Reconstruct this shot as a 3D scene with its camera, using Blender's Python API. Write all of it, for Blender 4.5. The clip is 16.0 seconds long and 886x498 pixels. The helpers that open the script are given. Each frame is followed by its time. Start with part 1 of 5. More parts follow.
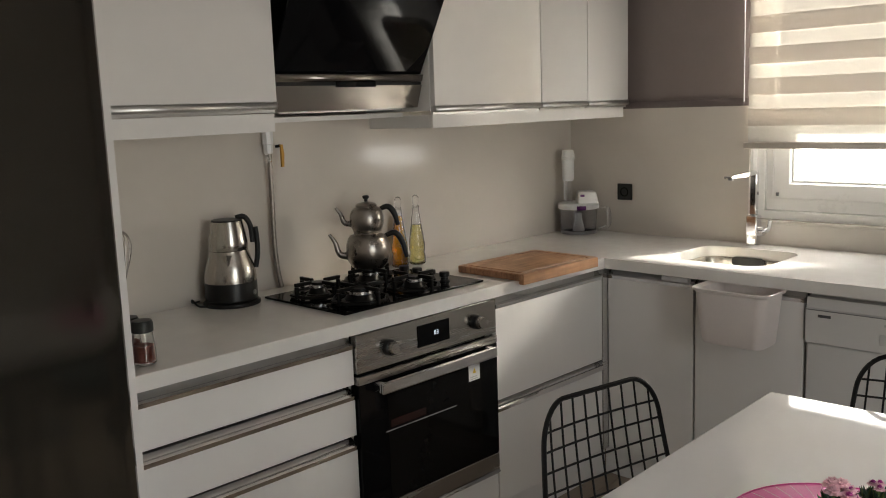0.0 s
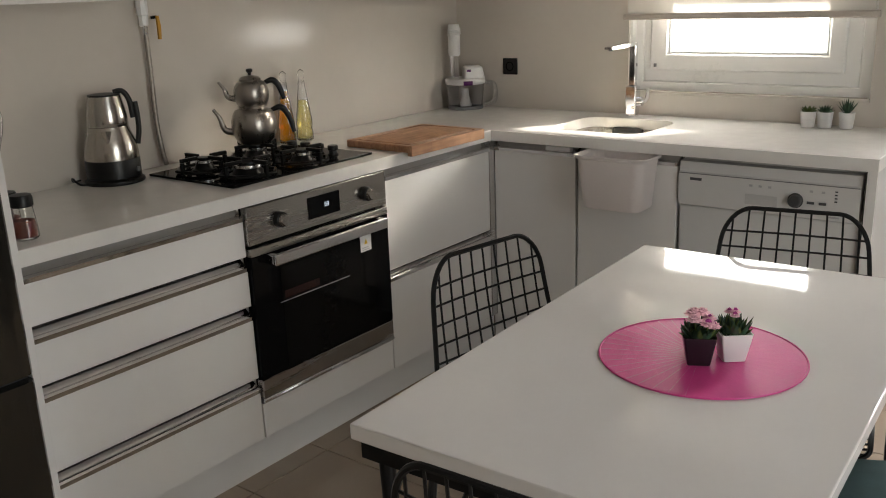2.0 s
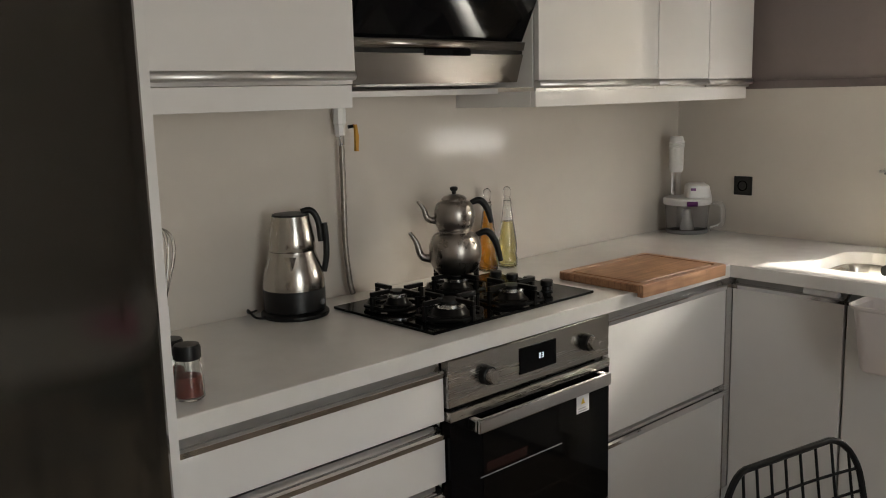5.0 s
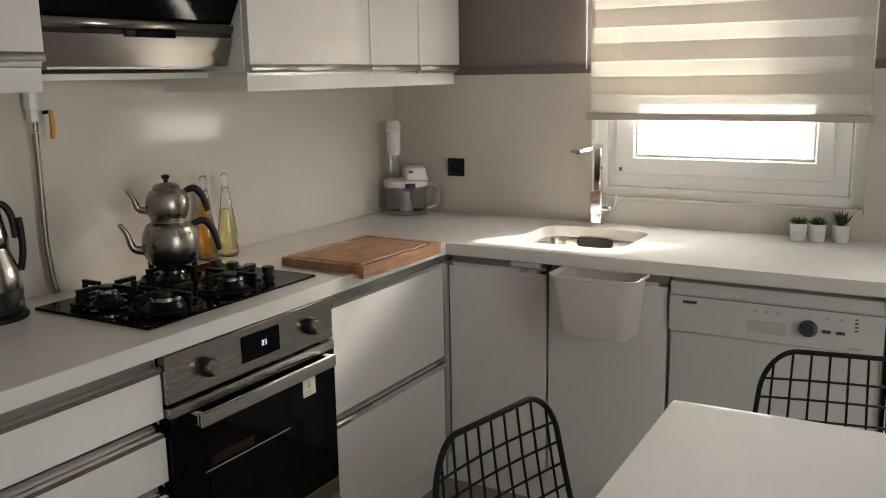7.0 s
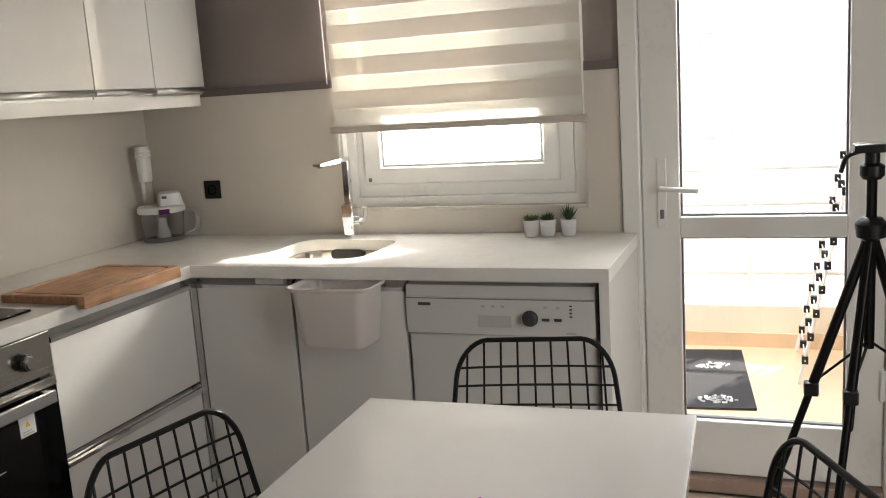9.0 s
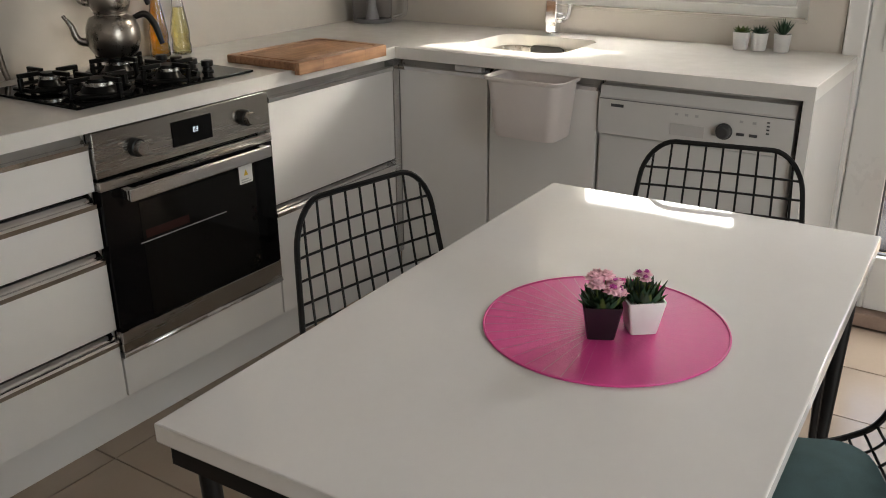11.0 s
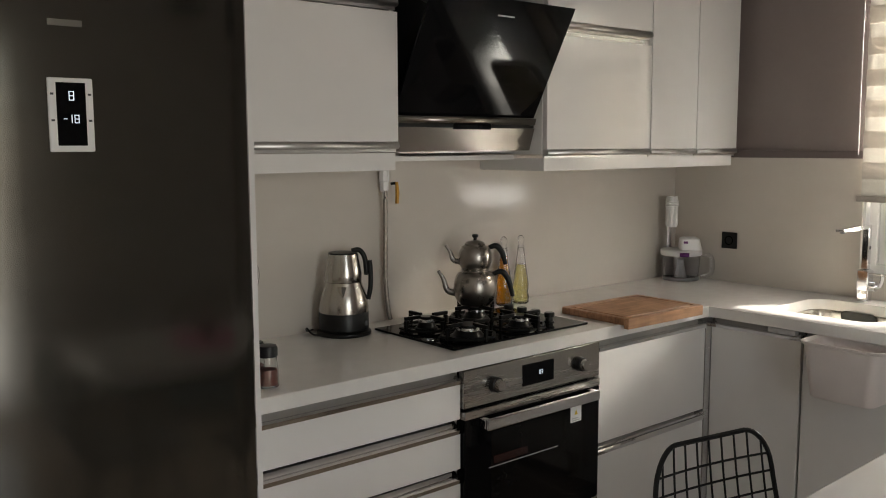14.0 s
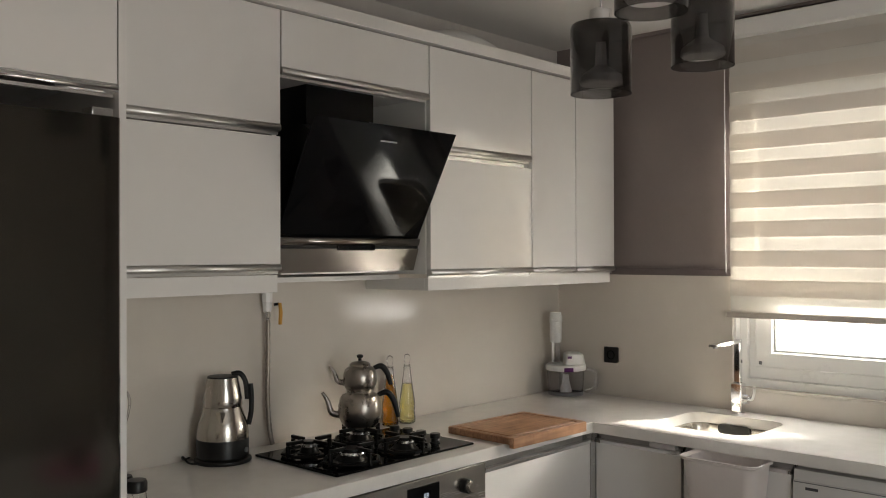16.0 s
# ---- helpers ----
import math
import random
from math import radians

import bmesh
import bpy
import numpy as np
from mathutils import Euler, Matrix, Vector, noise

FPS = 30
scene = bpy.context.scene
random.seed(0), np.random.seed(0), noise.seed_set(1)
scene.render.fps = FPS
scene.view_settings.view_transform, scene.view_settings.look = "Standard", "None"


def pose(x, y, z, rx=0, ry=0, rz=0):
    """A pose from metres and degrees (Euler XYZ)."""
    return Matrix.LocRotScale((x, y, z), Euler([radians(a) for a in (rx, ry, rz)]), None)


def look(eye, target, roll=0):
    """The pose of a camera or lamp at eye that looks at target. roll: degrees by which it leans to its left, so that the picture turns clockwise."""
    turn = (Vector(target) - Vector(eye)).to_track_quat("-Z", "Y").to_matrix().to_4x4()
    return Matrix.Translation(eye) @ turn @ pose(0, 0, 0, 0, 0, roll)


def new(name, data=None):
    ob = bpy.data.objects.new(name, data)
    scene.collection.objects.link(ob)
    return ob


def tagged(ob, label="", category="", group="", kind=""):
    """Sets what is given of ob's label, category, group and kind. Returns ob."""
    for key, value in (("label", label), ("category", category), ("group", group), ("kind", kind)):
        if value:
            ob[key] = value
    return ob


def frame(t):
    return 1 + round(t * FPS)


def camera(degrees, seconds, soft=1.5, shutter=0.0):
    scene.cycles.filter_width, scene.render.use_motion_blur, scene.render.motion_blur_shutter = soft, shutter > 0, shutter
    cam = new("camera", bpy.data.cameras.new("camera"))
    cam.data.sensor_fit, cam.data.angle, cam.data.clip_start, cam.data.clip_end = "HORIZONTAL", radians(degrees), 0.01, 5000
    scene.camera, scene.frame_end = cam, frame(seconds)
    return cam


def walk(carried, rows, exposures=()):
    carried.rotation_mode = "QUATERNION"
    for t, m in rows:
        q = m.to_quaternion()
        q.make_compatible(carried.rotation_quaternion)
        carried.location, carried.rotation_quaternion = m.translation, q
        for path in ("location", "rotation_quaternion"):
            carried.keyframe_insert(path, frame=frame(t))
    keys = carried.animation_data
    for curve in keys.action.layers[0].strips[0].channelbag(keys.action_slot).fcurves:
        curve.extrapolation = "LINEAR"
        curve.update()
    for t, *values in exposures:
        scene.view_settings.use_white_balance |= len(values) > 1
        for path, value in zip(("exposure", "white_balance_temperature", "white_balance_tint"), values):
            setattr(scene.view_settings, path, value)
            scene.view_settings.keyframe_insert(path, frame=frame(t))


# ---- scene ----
cam = camera(52.9, 16.0, soft=1.0)
PATH = [
    (0, (0.216, 0.147, 1.482), (1.625, 1.531, 1.166), -2.0),
    (0.5, (0.21, 0.147, 1.466), (1.694, 1.442, 1.117), -2.3),
    (1, (0.204, 0.097, 1.472), (1.744, 1.32, 1.107), -3.2),
    (1.5, (0.19, 0.085, 1.449), (1.742, 1.292, 1.081), -2.5),
    (2, (0.18, 0.105, 1.426), (1.699, 1.279, 0.865), -2.2),
    (2.5, (0.243, 0.18, 1.425), (1.667, 1.435, 0.795), -3.1),
    (3, (0.402, 0.351, 1.44), (1.631, 1.832, 0.898), -2.8),
    (3.2, (0.446, 0.394, 1.439), (1.619, 1.941, 0.956), -1.5),
    (5.3, (0.456, 0.627, 1.452), (1.846, 2.029, 1.132), -1.6),
    (5.5, (0.451, 0.643, 1.451), (1.887, 1.997, 1.131), -1.7),
    (6, (0.419, 0.61, 1.468), (1.96, 1.834, 1.112), -2.0),
    (6.5, (0.432, 0.594, 1.469), (2.069, 1.675, 1.08), -0.6),
    (7, (0.474, 0.556, 1.451), (2.165, 1.55, 1.065), -1.0),
    (7.5, (0.515, 0.451, 1.462), (2.245, 1.389, 1.11), -1.7),
    (8, (0.572, 0.361, 1.46), (2.383, 1.144, 1.136), -3.1),
    (8.2, (0.595, 0.33, 1.443), (2.434, 1.047, 1.124), -3.8),
    (10.3, (0.591, 0.158, 1.396), (2.392, 0.877, 0.911), -2.9),
    (10.5, (0.589, 0.168, 1.388), (2.302, 1.022, 0.81), -1.3),
    (11, (0.503, 0.192, 1.371), (2.056, 1.217, 0.637), -0.5),
    (11.5, (0.328, 0.191, 1.386), (1.796, 1.355, 0.686), -0.3),
    (12, (0.192, 0.192, 1.418), (1.538, 1.514, 0.751), 2.6),
    (12.5, (0.138, 0.174, 1.463), (1.418, 1.651, 1.042), 0.6),
    (13, (0.101, 0.186, 1.489), (1.328, 1.73, 1.153), 0.1),
    (13.5, (0.106, 0.185, 1.514), (1.33, 1.733, 1.189), -0.1),
    (14, (0.111, 0.159, 1.5), (1.394, 1.676, 1.269), -0.2),
    (14.5, (0.118, 0.152, 1.514), (1.48, 1.61, 1.382), 0.2),
    (15, (0.129, 0.147, 1.531), (1.531, 1.569, 1.419), 0.1),
    (15.5, (0.138, 0.16, 1.533), (1.583, 1.542, 1.517), -0.0),
    (16, (0.135, 0.131, 1.539), (1.597, 1.496, 1.55), -0.2),
]
walk(cam, [(t, look(eye, target, roll)) for t, eye, target, roll in PATH],
     [(0, 1.32), (2.0, 1.42), (3.0, 1.36), (6, 1.37), (7.5, 1.46), (8.2, 1.52), (10.5, 1.57), (11.5, 1.5), (12, 1.38), (12.8, 1.26), (14, 1.27), (16, 1.36)])

# ---------------------------------------------------------------- light
world = bpy.data.worlds.new("sky_world")
scene.world = world
world.use_nodes = True
wn = world.node_tree
sky = wn.nodes.new("ShaderNodeTexSky")
sky.sky_type = "NISHITA"
sky.sun_disc = False
sky.dust_density = 1.0
sky.sun_elevation = radians(29.8)
sky.sun_rotation = radians(123.8)
wn.nodes["Background"].inputs["Strength"].default_value = 0.15
wn.links.new(sky.outputs[0], wn.nodes["Background"].inputs[0])

SUN_WAY = Vector((-1.0, 0.67, -0.69))
sun_data = bpy.data.lights.new("sun", "SUN")
sun_data.energy, sun_data.angle, sun_data.color = 5.0, radians(2.2), (1.0, 0.94, 0.83)
sun_ob = new("sun", sun_data)
sun_ob.matrix_world = look((6, -1, 6), Vector((6, -1, 6)) + SUN_WAY)


def sky_lamp(name, eye, target, sx, sy, watts, colour):
    """A lamp in or outside an opening that stands in for the sky's light."""
    d = bpy.data.lights.new(name, "AREA")
    d.shape, d.size, d.size_y, d.energy, d.color = "RECTANGLE", sx, sy, watts, colour
    ob = new(name, d)
    ob.matrix_world = look(eye, target)
    return ob


sky_lamp("window_sky", (3.84, 1.285, 1.178), (0, 1.285, 1.178), 0.86, 0.45, 7.0, (0.98, 0.97, 0.90))
# added lamp, unseen high over the balcony, to brighten table and floor
sky_lamp("balcony_sky_fill", (4.65, 0.12, 2.65), (3.2, 0.42, 0.7), 0.44, 1.5, 33, (1.0, 0.98, 0.94))
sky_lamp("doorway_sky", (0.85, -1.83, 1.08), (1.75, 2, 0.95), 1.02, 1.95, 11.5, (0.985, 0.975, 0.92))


# ---------------------------------------------------------------- materials
def mat(name, colour, rough=0.5, metal=0.0, vary=0.06, scale=6.0, bump=0.0, bump_scale=120.0, coat=0.0,
        rough_vary=0.0, stretch=(1, 1, 1), spec=0.5, random=0.0, trans=0.0, ior=1.45, alpha=1.0):
    """A painted, metal or plastic surface with variation at two scales and fine relief."""
    m = bpy.data.materials.new(name)
    m.use_nodes = True
    nt = m.node_tree
    b = nt.nodes["Principled BSDF"]
    b.inputs["Roughness"].default_value = rough
    b.inputs["Metallic"].default_value = metal
    b.inputs["Coat Weight"].default_value = coat
    b.inputs["Coat Roughness"].default_value = 0.06
    b.inputs["Specular IOR Level"].default_value = spec
    b.inputs["Transmission Weight"].default_value = trans
    b.inputs["IOR"].default_value = ior
    tc = nt.nodes.new("ShaderNodeTexCoord")
    mp = nt.nodes.new("ShaderNodeMapping")
    mp.inputs["Scale"].default_value = stretch
    nt.links.new(tc.outputs["Object"], mp.inputs[0])
    n1 = nt.nodes.new("ShaderNodeTexNoise")
    n1.inputs["Scale"].default_value = scale
    n1.inputs["Detail"].default_value = 4
    n2 = nt.nodes.new("ShaderNodeTexNoise")
    n2.inputs["Scale"].default_value = scale * 14
    n2.inputs["Detail"].default_value = 2
    for n in (n1, n2):
        nt.links.new(mp.outputs[0], n.inputs["Vector"])
    ad = nt.nodes.new("ShaderNodeMath")
    ad.operation = "MULTIPLY_ADD"
    nt.links.new(n2.outputs[0], ad.inputs[0])
    ad.inputs[1].default_value = 0.4
    nt.links.new(n1.outputs[0], ad.inputs[2])
    rp = nt.nodes.new("ShaderNodeMapRange")
    rp.inputs["From Min"].default_value, rp.inputs["From Max"].default_value = 0.4, 1.0
    rp.inputs["To Min"].default_value, rp.inputs["To Max"].default_value = 1 - vary, 1 + vary
    nt.links.new(ad.outputs[0], rp.inputs[0])
    val = rp.outputs[0]
    if random:
        oi = nt.nodes.new("ShaderNodeObjectInfo")
        rr = nt.nodes.new("ShaderNodeMapRange")
        rr.inputs["To Min"].default_value, rr.inputs["To Max"].default_value = 1 - random, 1 + random
        nt.links.new(oi.outputs["Random"], rr.inputs[0])
        mu = nt.nodes.new("ShaderNodeMath")
        mu.operation = "MULTIPLY"
        nt.links.new(val, mu.inputs[0])
        nt.links.new(rr.outputs[0], mu.inputs[1])
        val = mu.outputs[0]
    mx = nt.nodes.new("ShaderNodeVectorMath")
    mx.operation = "SCALE"
    mx.inputs[0].default_value = colour
    nt.links.new(val, mx.inputs["Scale"])
    nt.links.new(mx.outputs[0], b.inputs["Base Color"])
    if rough_vary:
        r2 = nt.nodes.new("ShaderNodeMapRange")
        r2.inputs["From Min"].default_value, r2.inputs["From Max"].default_value = 0.4, 1.0
        r2.inputs["To Min"].default_value, r2.inputs["To Max"].default_value = max(0.0, rough - rough_vary), rough + rough_vary
        nt.links.new(ad.outputs[0], r2.inputs[0])
        nt.links.new(r2.outputs[0], b.inputs["Roughness"])
    if bump:
        n3 = nt.nodes.new("ShaderNodeTexNoise")
        n3.inputs["Scale"].default_value = bump_scale
        n3.inputs["Detail"].default_value = 3
        nt.links.new(mp.outputs[0], n3.inputs["Vector"])
        bp = nt.nodes.new("ShaderNodeBump")
        bp.inputs["Strength"].default_value = bump
        bp.inputs["Distance"].default_value = 0.002
        nt.links.new(n3.outputs[0], bp.inputs["Height"])
        nt.links.new(bp.outputs[0], b.inputs["Normal"])
    return m


def glass(name, tint=(1, 1, 1), rough=0.0, ior=1.45):
    m = bpy.data.materials.new(name)
    m.use_nodes = True
    b = m.node_tree.nodes["Principled BSDF"]
    b.inputs["Base Color"].default_value = (*tint, 1)
    b.inputs["Roughness"].default_value = rough
    b.inputs["IOR"].default_value = ior
    b.inputs["Transmission Weight"].default_value = 1.0
    return m


def fabric(name, colour, through_share, weave=900.0, holes=0.0):
    """Cloth that lets part of the light through, some of it nearly straight on through the open weave."""
    m = bpy.data.materials.new(name)
    m.use_nodes = True
    nt = m.node_tree
    out = nt.nodes["Material Output"]
    b = nt.nodes["Principled BSDF"]
    b.inputs["Roughness"].default_value = 0.9
    b.inputs["Base Color"].default_value = (*colour, 1)
    tr = nt.nodes.new("ShaderNodeBsdfTranslucent")
    tr.inputs[0].default_value = (*colour, 1)
    wv = nt.nodes.new("ShaderNodeTexNoise")
    wv.inputs["Scale"].default_value = weave
    bp = nt.nodes.new("ShaderNodeBump")
    bp.inputs["Strength"].default_value = 0.15
    bp.inputs["Distance"].default_value = 0.001
    nt.links.new(wv.outputs[0], bp.inputs["Height"])
    nt.links.new(bp.outputs[0], b.inputs["Normal"])
    mixer = nt.nodes.new("ShaderNodeMixShader")
    mixer.inputs[0].default_value = through_share
    nt.links.new(b.outputs[0], mixer.inputs[1])
    nt.links.new(tr.outputs[0], mixer.inputs[2])
    clear = nt.nodes.new("ShaderNodeBsdfTransparent")
    clear.inputs["Color"].default_value = (*colour, 1)
    last = nt.nodes.new("ShaderNodeMixShader")
    last.inputs[0].default_value = holes
    nt.links.new(mixer.outputs[0], last.inputs[1])
    nt.links.new(clear.outputs[0], last.inputs[2])
    nt.links.new(last.outputs[0], out.inputs[0])
    return m


LACQUER = mat("white_lacquer", (0.76, 0.74, 0.72), 0.08, vary=0.015, scale=2, bump=0.003, bump_scale=7, coat=0.6, rough_vary=0.02)
CARCASS = mat("white_melamine", (0.72, 0.71, 0.69), 0.4, vary=0.02)
QUARTZ = mat("white_quartz", (0.74, 0.72, 0.69), 0.13, vary=0.035, scale=18, rough_vary=0.03)
TABLETOP = mat("white_table_gloss", (0.76, 0.74, 0.72), 0.045, vary=0.02, scale=5, rough_vary=0.02, bump=0.0015, bump_scale=5)
PANEL = mat("cream_glazed_panel", (0.615, 0.565, 0.51), 0.1, spec=0.2, vary=0.02, scale=3, rough_vary=0.02, bump=0.003, bump_scale=5)
MAUVE = mat("mauve_paint", (0.235, 0.195, 0.185), 0.55, vary=0.04, scale=4, bump=0.08, bump_scale=260)
CEIL = mat("ceiling_paint", (0.74, 0.72, 0.7), 0.85, vary=0.03, scale=3, bump=0.06, bump_scale=200)
PVC = mat("white_pvc", (0.8, 0.79, 0.77), 0.28, vary=0.008, scale=3, rough_vary=0.01)
PAINT = mat("pale_wall_paint", (0.62, 0.58, 0.55), 0.7, vary=0.04, bump=0.06, bump_scale=200)
CHROME = mat("polished_chrome", (0.78, 0.78, 0.79), 0.09, 1.0, vary=0.03, scale=9, rough_vary=0.05)
ALU = mat("satin_aluminium", (0.62, 0.62, 0.62), 0.24, 1.0, vary=0.04, scale=20, stretch=(0.1, 1, 1), rough_vary=0.06)
INOX = mat("brushed_steel", (0.43, 0.41, 0.385), 0.26, 1.0, vary=0.05, scale=30, stretch=(0.04, 1, 1), rough_vary=0.07, bump=0.05, bump_scale=300)
INOX_V = mat("worn_brushed_steel", (0.46, 0.43, 0.395), 0.22, 1.0, vary=0.08, scale=14, stretch=(1, 1, 0.1), rough_vary=0.08)
HOODSTEEL = mat("dark_brushed_steel", (0.30, 0.275, 0.25), 0.2, 1.0, vary=0.03, scale=30, stretch=(0.04, 1, 1), rough_vary=0.03)
SATIN = mat("satin_grip_metal", (0.66, 0.65, 0.64), 0.36, 1.0, vary=0.02, scale=20, stretch=(0.1, 1, 1), rough_vary=0.03)
HOSE = mat("braided_hose", (0.3, 0.27, 0.24), 0.4, 1.0, vary=0.2, scale=90)
SINKSTEEL = mat("sink_steel", (0.82, 0.77, 0.68), 0.22, 0.95, vary=0.06, scale=30, stretch=(0.1, 1, 1), rough_vary=0.08)
POT_STEEL = mat("worn_teapot_steel", (0.34, 0.315, 0.29), 0.3, 1.0, vary=0.14, scale=22, rough_vary=0.1)
FRIDGE = mat("dark_inox", (0.09, 0.084, 0.073), 0.12, 0.85, vary=0.015, scale=40, stretch=(0.03, 1, 1), rough_vary=0.01)
DARK = mat("dark_gap", (0.02, 0.02, 0.02), 0.6, vary=0.1)
BLACKGLASS = mat("black_glass", (0.003, 0.003, 0.0035), 0.05, vary=0.1, spec=0.12)
BLACKMETAL = mat("black_enamel", (0.005, 0.005, 0.005), 0.28, vary=0.2, scale=30, bump=0.05, spec=0.2)
BLACKPLASTIC = mat("black_plastic", (0.008, 0.008, 0.008), 0.38, spec=0.35, vary=0.15, scale=20, bump=0.04)
WIRE = mat("black_powder_coat", (0.006, 0.006, 0.0065), 0.38, vary=0.15, scale=60, spec=0.35)
WHITEPLASTIC = mat("white_plastic", (0.76, 0.75, 0.74), 0.3, vary=0.02, scale=8)
BLUSH = mat("blush_plastic", (0.76, 0.70, 0.68), 0.42, vary=0.03, scale=8, bump=0.03, bump_scale=60)
DWWHITE = mat("dishwasher_enamel", (0.61, 0.60, 0.585), 0.3, vary=0.02, scale=6)
PINK = mat("pink_vinyl", (0.70, 0.065, 0.29), 0.42, vary=0.08, scale=14, bump=0.2, bump_scale=350)
GREY = mat("grey_plastic", (0.16, 0.16, 0.165), 0.4, vary=0.1)
YELLOW = mat("yellow_plastic", (0.55, 0.28, 0.03), 0.45, vary=0.1)
PURPLE = mat("purple_plastic", (0.12, 0.02, 0.14), 0.35)
GLASS = glass("clear_glass")
SMOKE = glass("smoked_glass", (0.27, 0.26, 0.255))
PANE = glass("window_glass", (1, 1, 1))
OIL = glass("amber_oil", (0.88, 0.36, 0.015))
VINEGAR = glass("pale_oil", (0.95, 0.86, 0.36))
CLEARPLASTIC = glass("clear_plastic", (0.93, 0.93, 0.95), 0.05)
BAND = fabric("blind_band_cloth", (0.72, 0.68, 0.63), 0.05, 900, 0.28)
SHEER = fabric("blind_sheer_cloth", (0.78, 0.76, 0.72), 0.11, 900, 0.33)
LEAF = mat("leaf_green", (0.075, 0.11, 0.025), 0.5, vary=0.3, scale=40, random=0.25)
LEAFDARK = mat("leaf_dark_green", (0.03, 0.065, 0.035), 0.5, vary=0.3, scale=40, random=0.25)
PETAL = mat("pale_pink_petal", (0.75, 0.45, 0.52), 0.6, vary=0.15, scale=60, random=0.15)
PETAL2 = mat("magenta_petal", (0.45, 0.06, 0.3), 0.6, vary=0.25, scale=60, random=0.2)
SOIL = mat("soil", (0.03, 0.02, 0.014), 0.95, vary=0.4, scale=60, bump=0.5, bump_scale=200)
TEAL = mat("dark_teal_cloth", (0.035, 0.075, 0.08), 0.9, vary=0.15, scale=30, bump=0.25, bump_scale=500)
GROUT = mat("grout", (0.16, 0.12, 0.09), 0.9, vary=0.1)
TILE = mat("beige_floor_tile", (0.34, 0.27, 0.21), 0.17, vary=0.035, scale=5, rough_vary=0.08, random=0.05, bump=0.05, bump_scale=40)
BALTILE = mat("balcony_tile", (0.7, 0.52, 0.34), 0.5, vary=0.08, scale=6)
RENDER_WALL = mat("cream_render", (0.82, 0.74, 0.6), 0.85, vary=0.05, bump=0.2, bump_scale=150)
FACADE = mat("pale_facade", (0.93, 0.91, 0.88), 0.9, vary=0.05, scale=0.6)
FACADE_GLASS = mat("facade_window", (0.3, 0.34, 0.4), 0.15, vary=0.2)
GROUND = mat("outdoor_ground", (0.74, 0.73, 0.71), 0.95, vary=0.1, scale=0.4)
RUG = mat("black_rug", (0.03, 0.03, 0.032), 0.95, vary=0.3, scale=60, bump=0.4, bump_scale=500)
RUGWHITE = mat("rug_white_pattern", (0.6, 0.6, 0.6), 0.95, vary=0.15, scale=80)
QUILT = mat("white_quilt", (0.7, 0.69, 0.67), 0.9, vary=0.06, scale=20, bump=0.6, bump_scale=40)
INK = mat("dark_print", (0.06, 0.06, 0.065), 0.6)
PALEINK = mat("grey_print", (0.42, 0.42, 0.42), 0.6)
WARN = mat("yellow_print", (0.75, 0.5, 0.05), 0.6)
TEALINK = mat("teal_print", (0.03, 0.36, 0.38), 0.5)
SPICE = mat("red_spice", (0.16, 0.03, 0.015), 0.9, vary=0.3, scale=80)


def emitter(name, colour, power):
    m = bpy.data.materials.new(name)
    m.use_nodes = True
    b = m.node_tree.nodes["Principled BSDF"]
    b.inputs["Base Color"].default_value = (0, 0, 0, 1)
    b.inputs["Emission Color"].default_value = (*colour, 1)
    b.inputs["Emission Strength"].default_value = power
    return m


LED = emitter("white_led_digits", (0.8, 0.9, 1.0), 0.45)


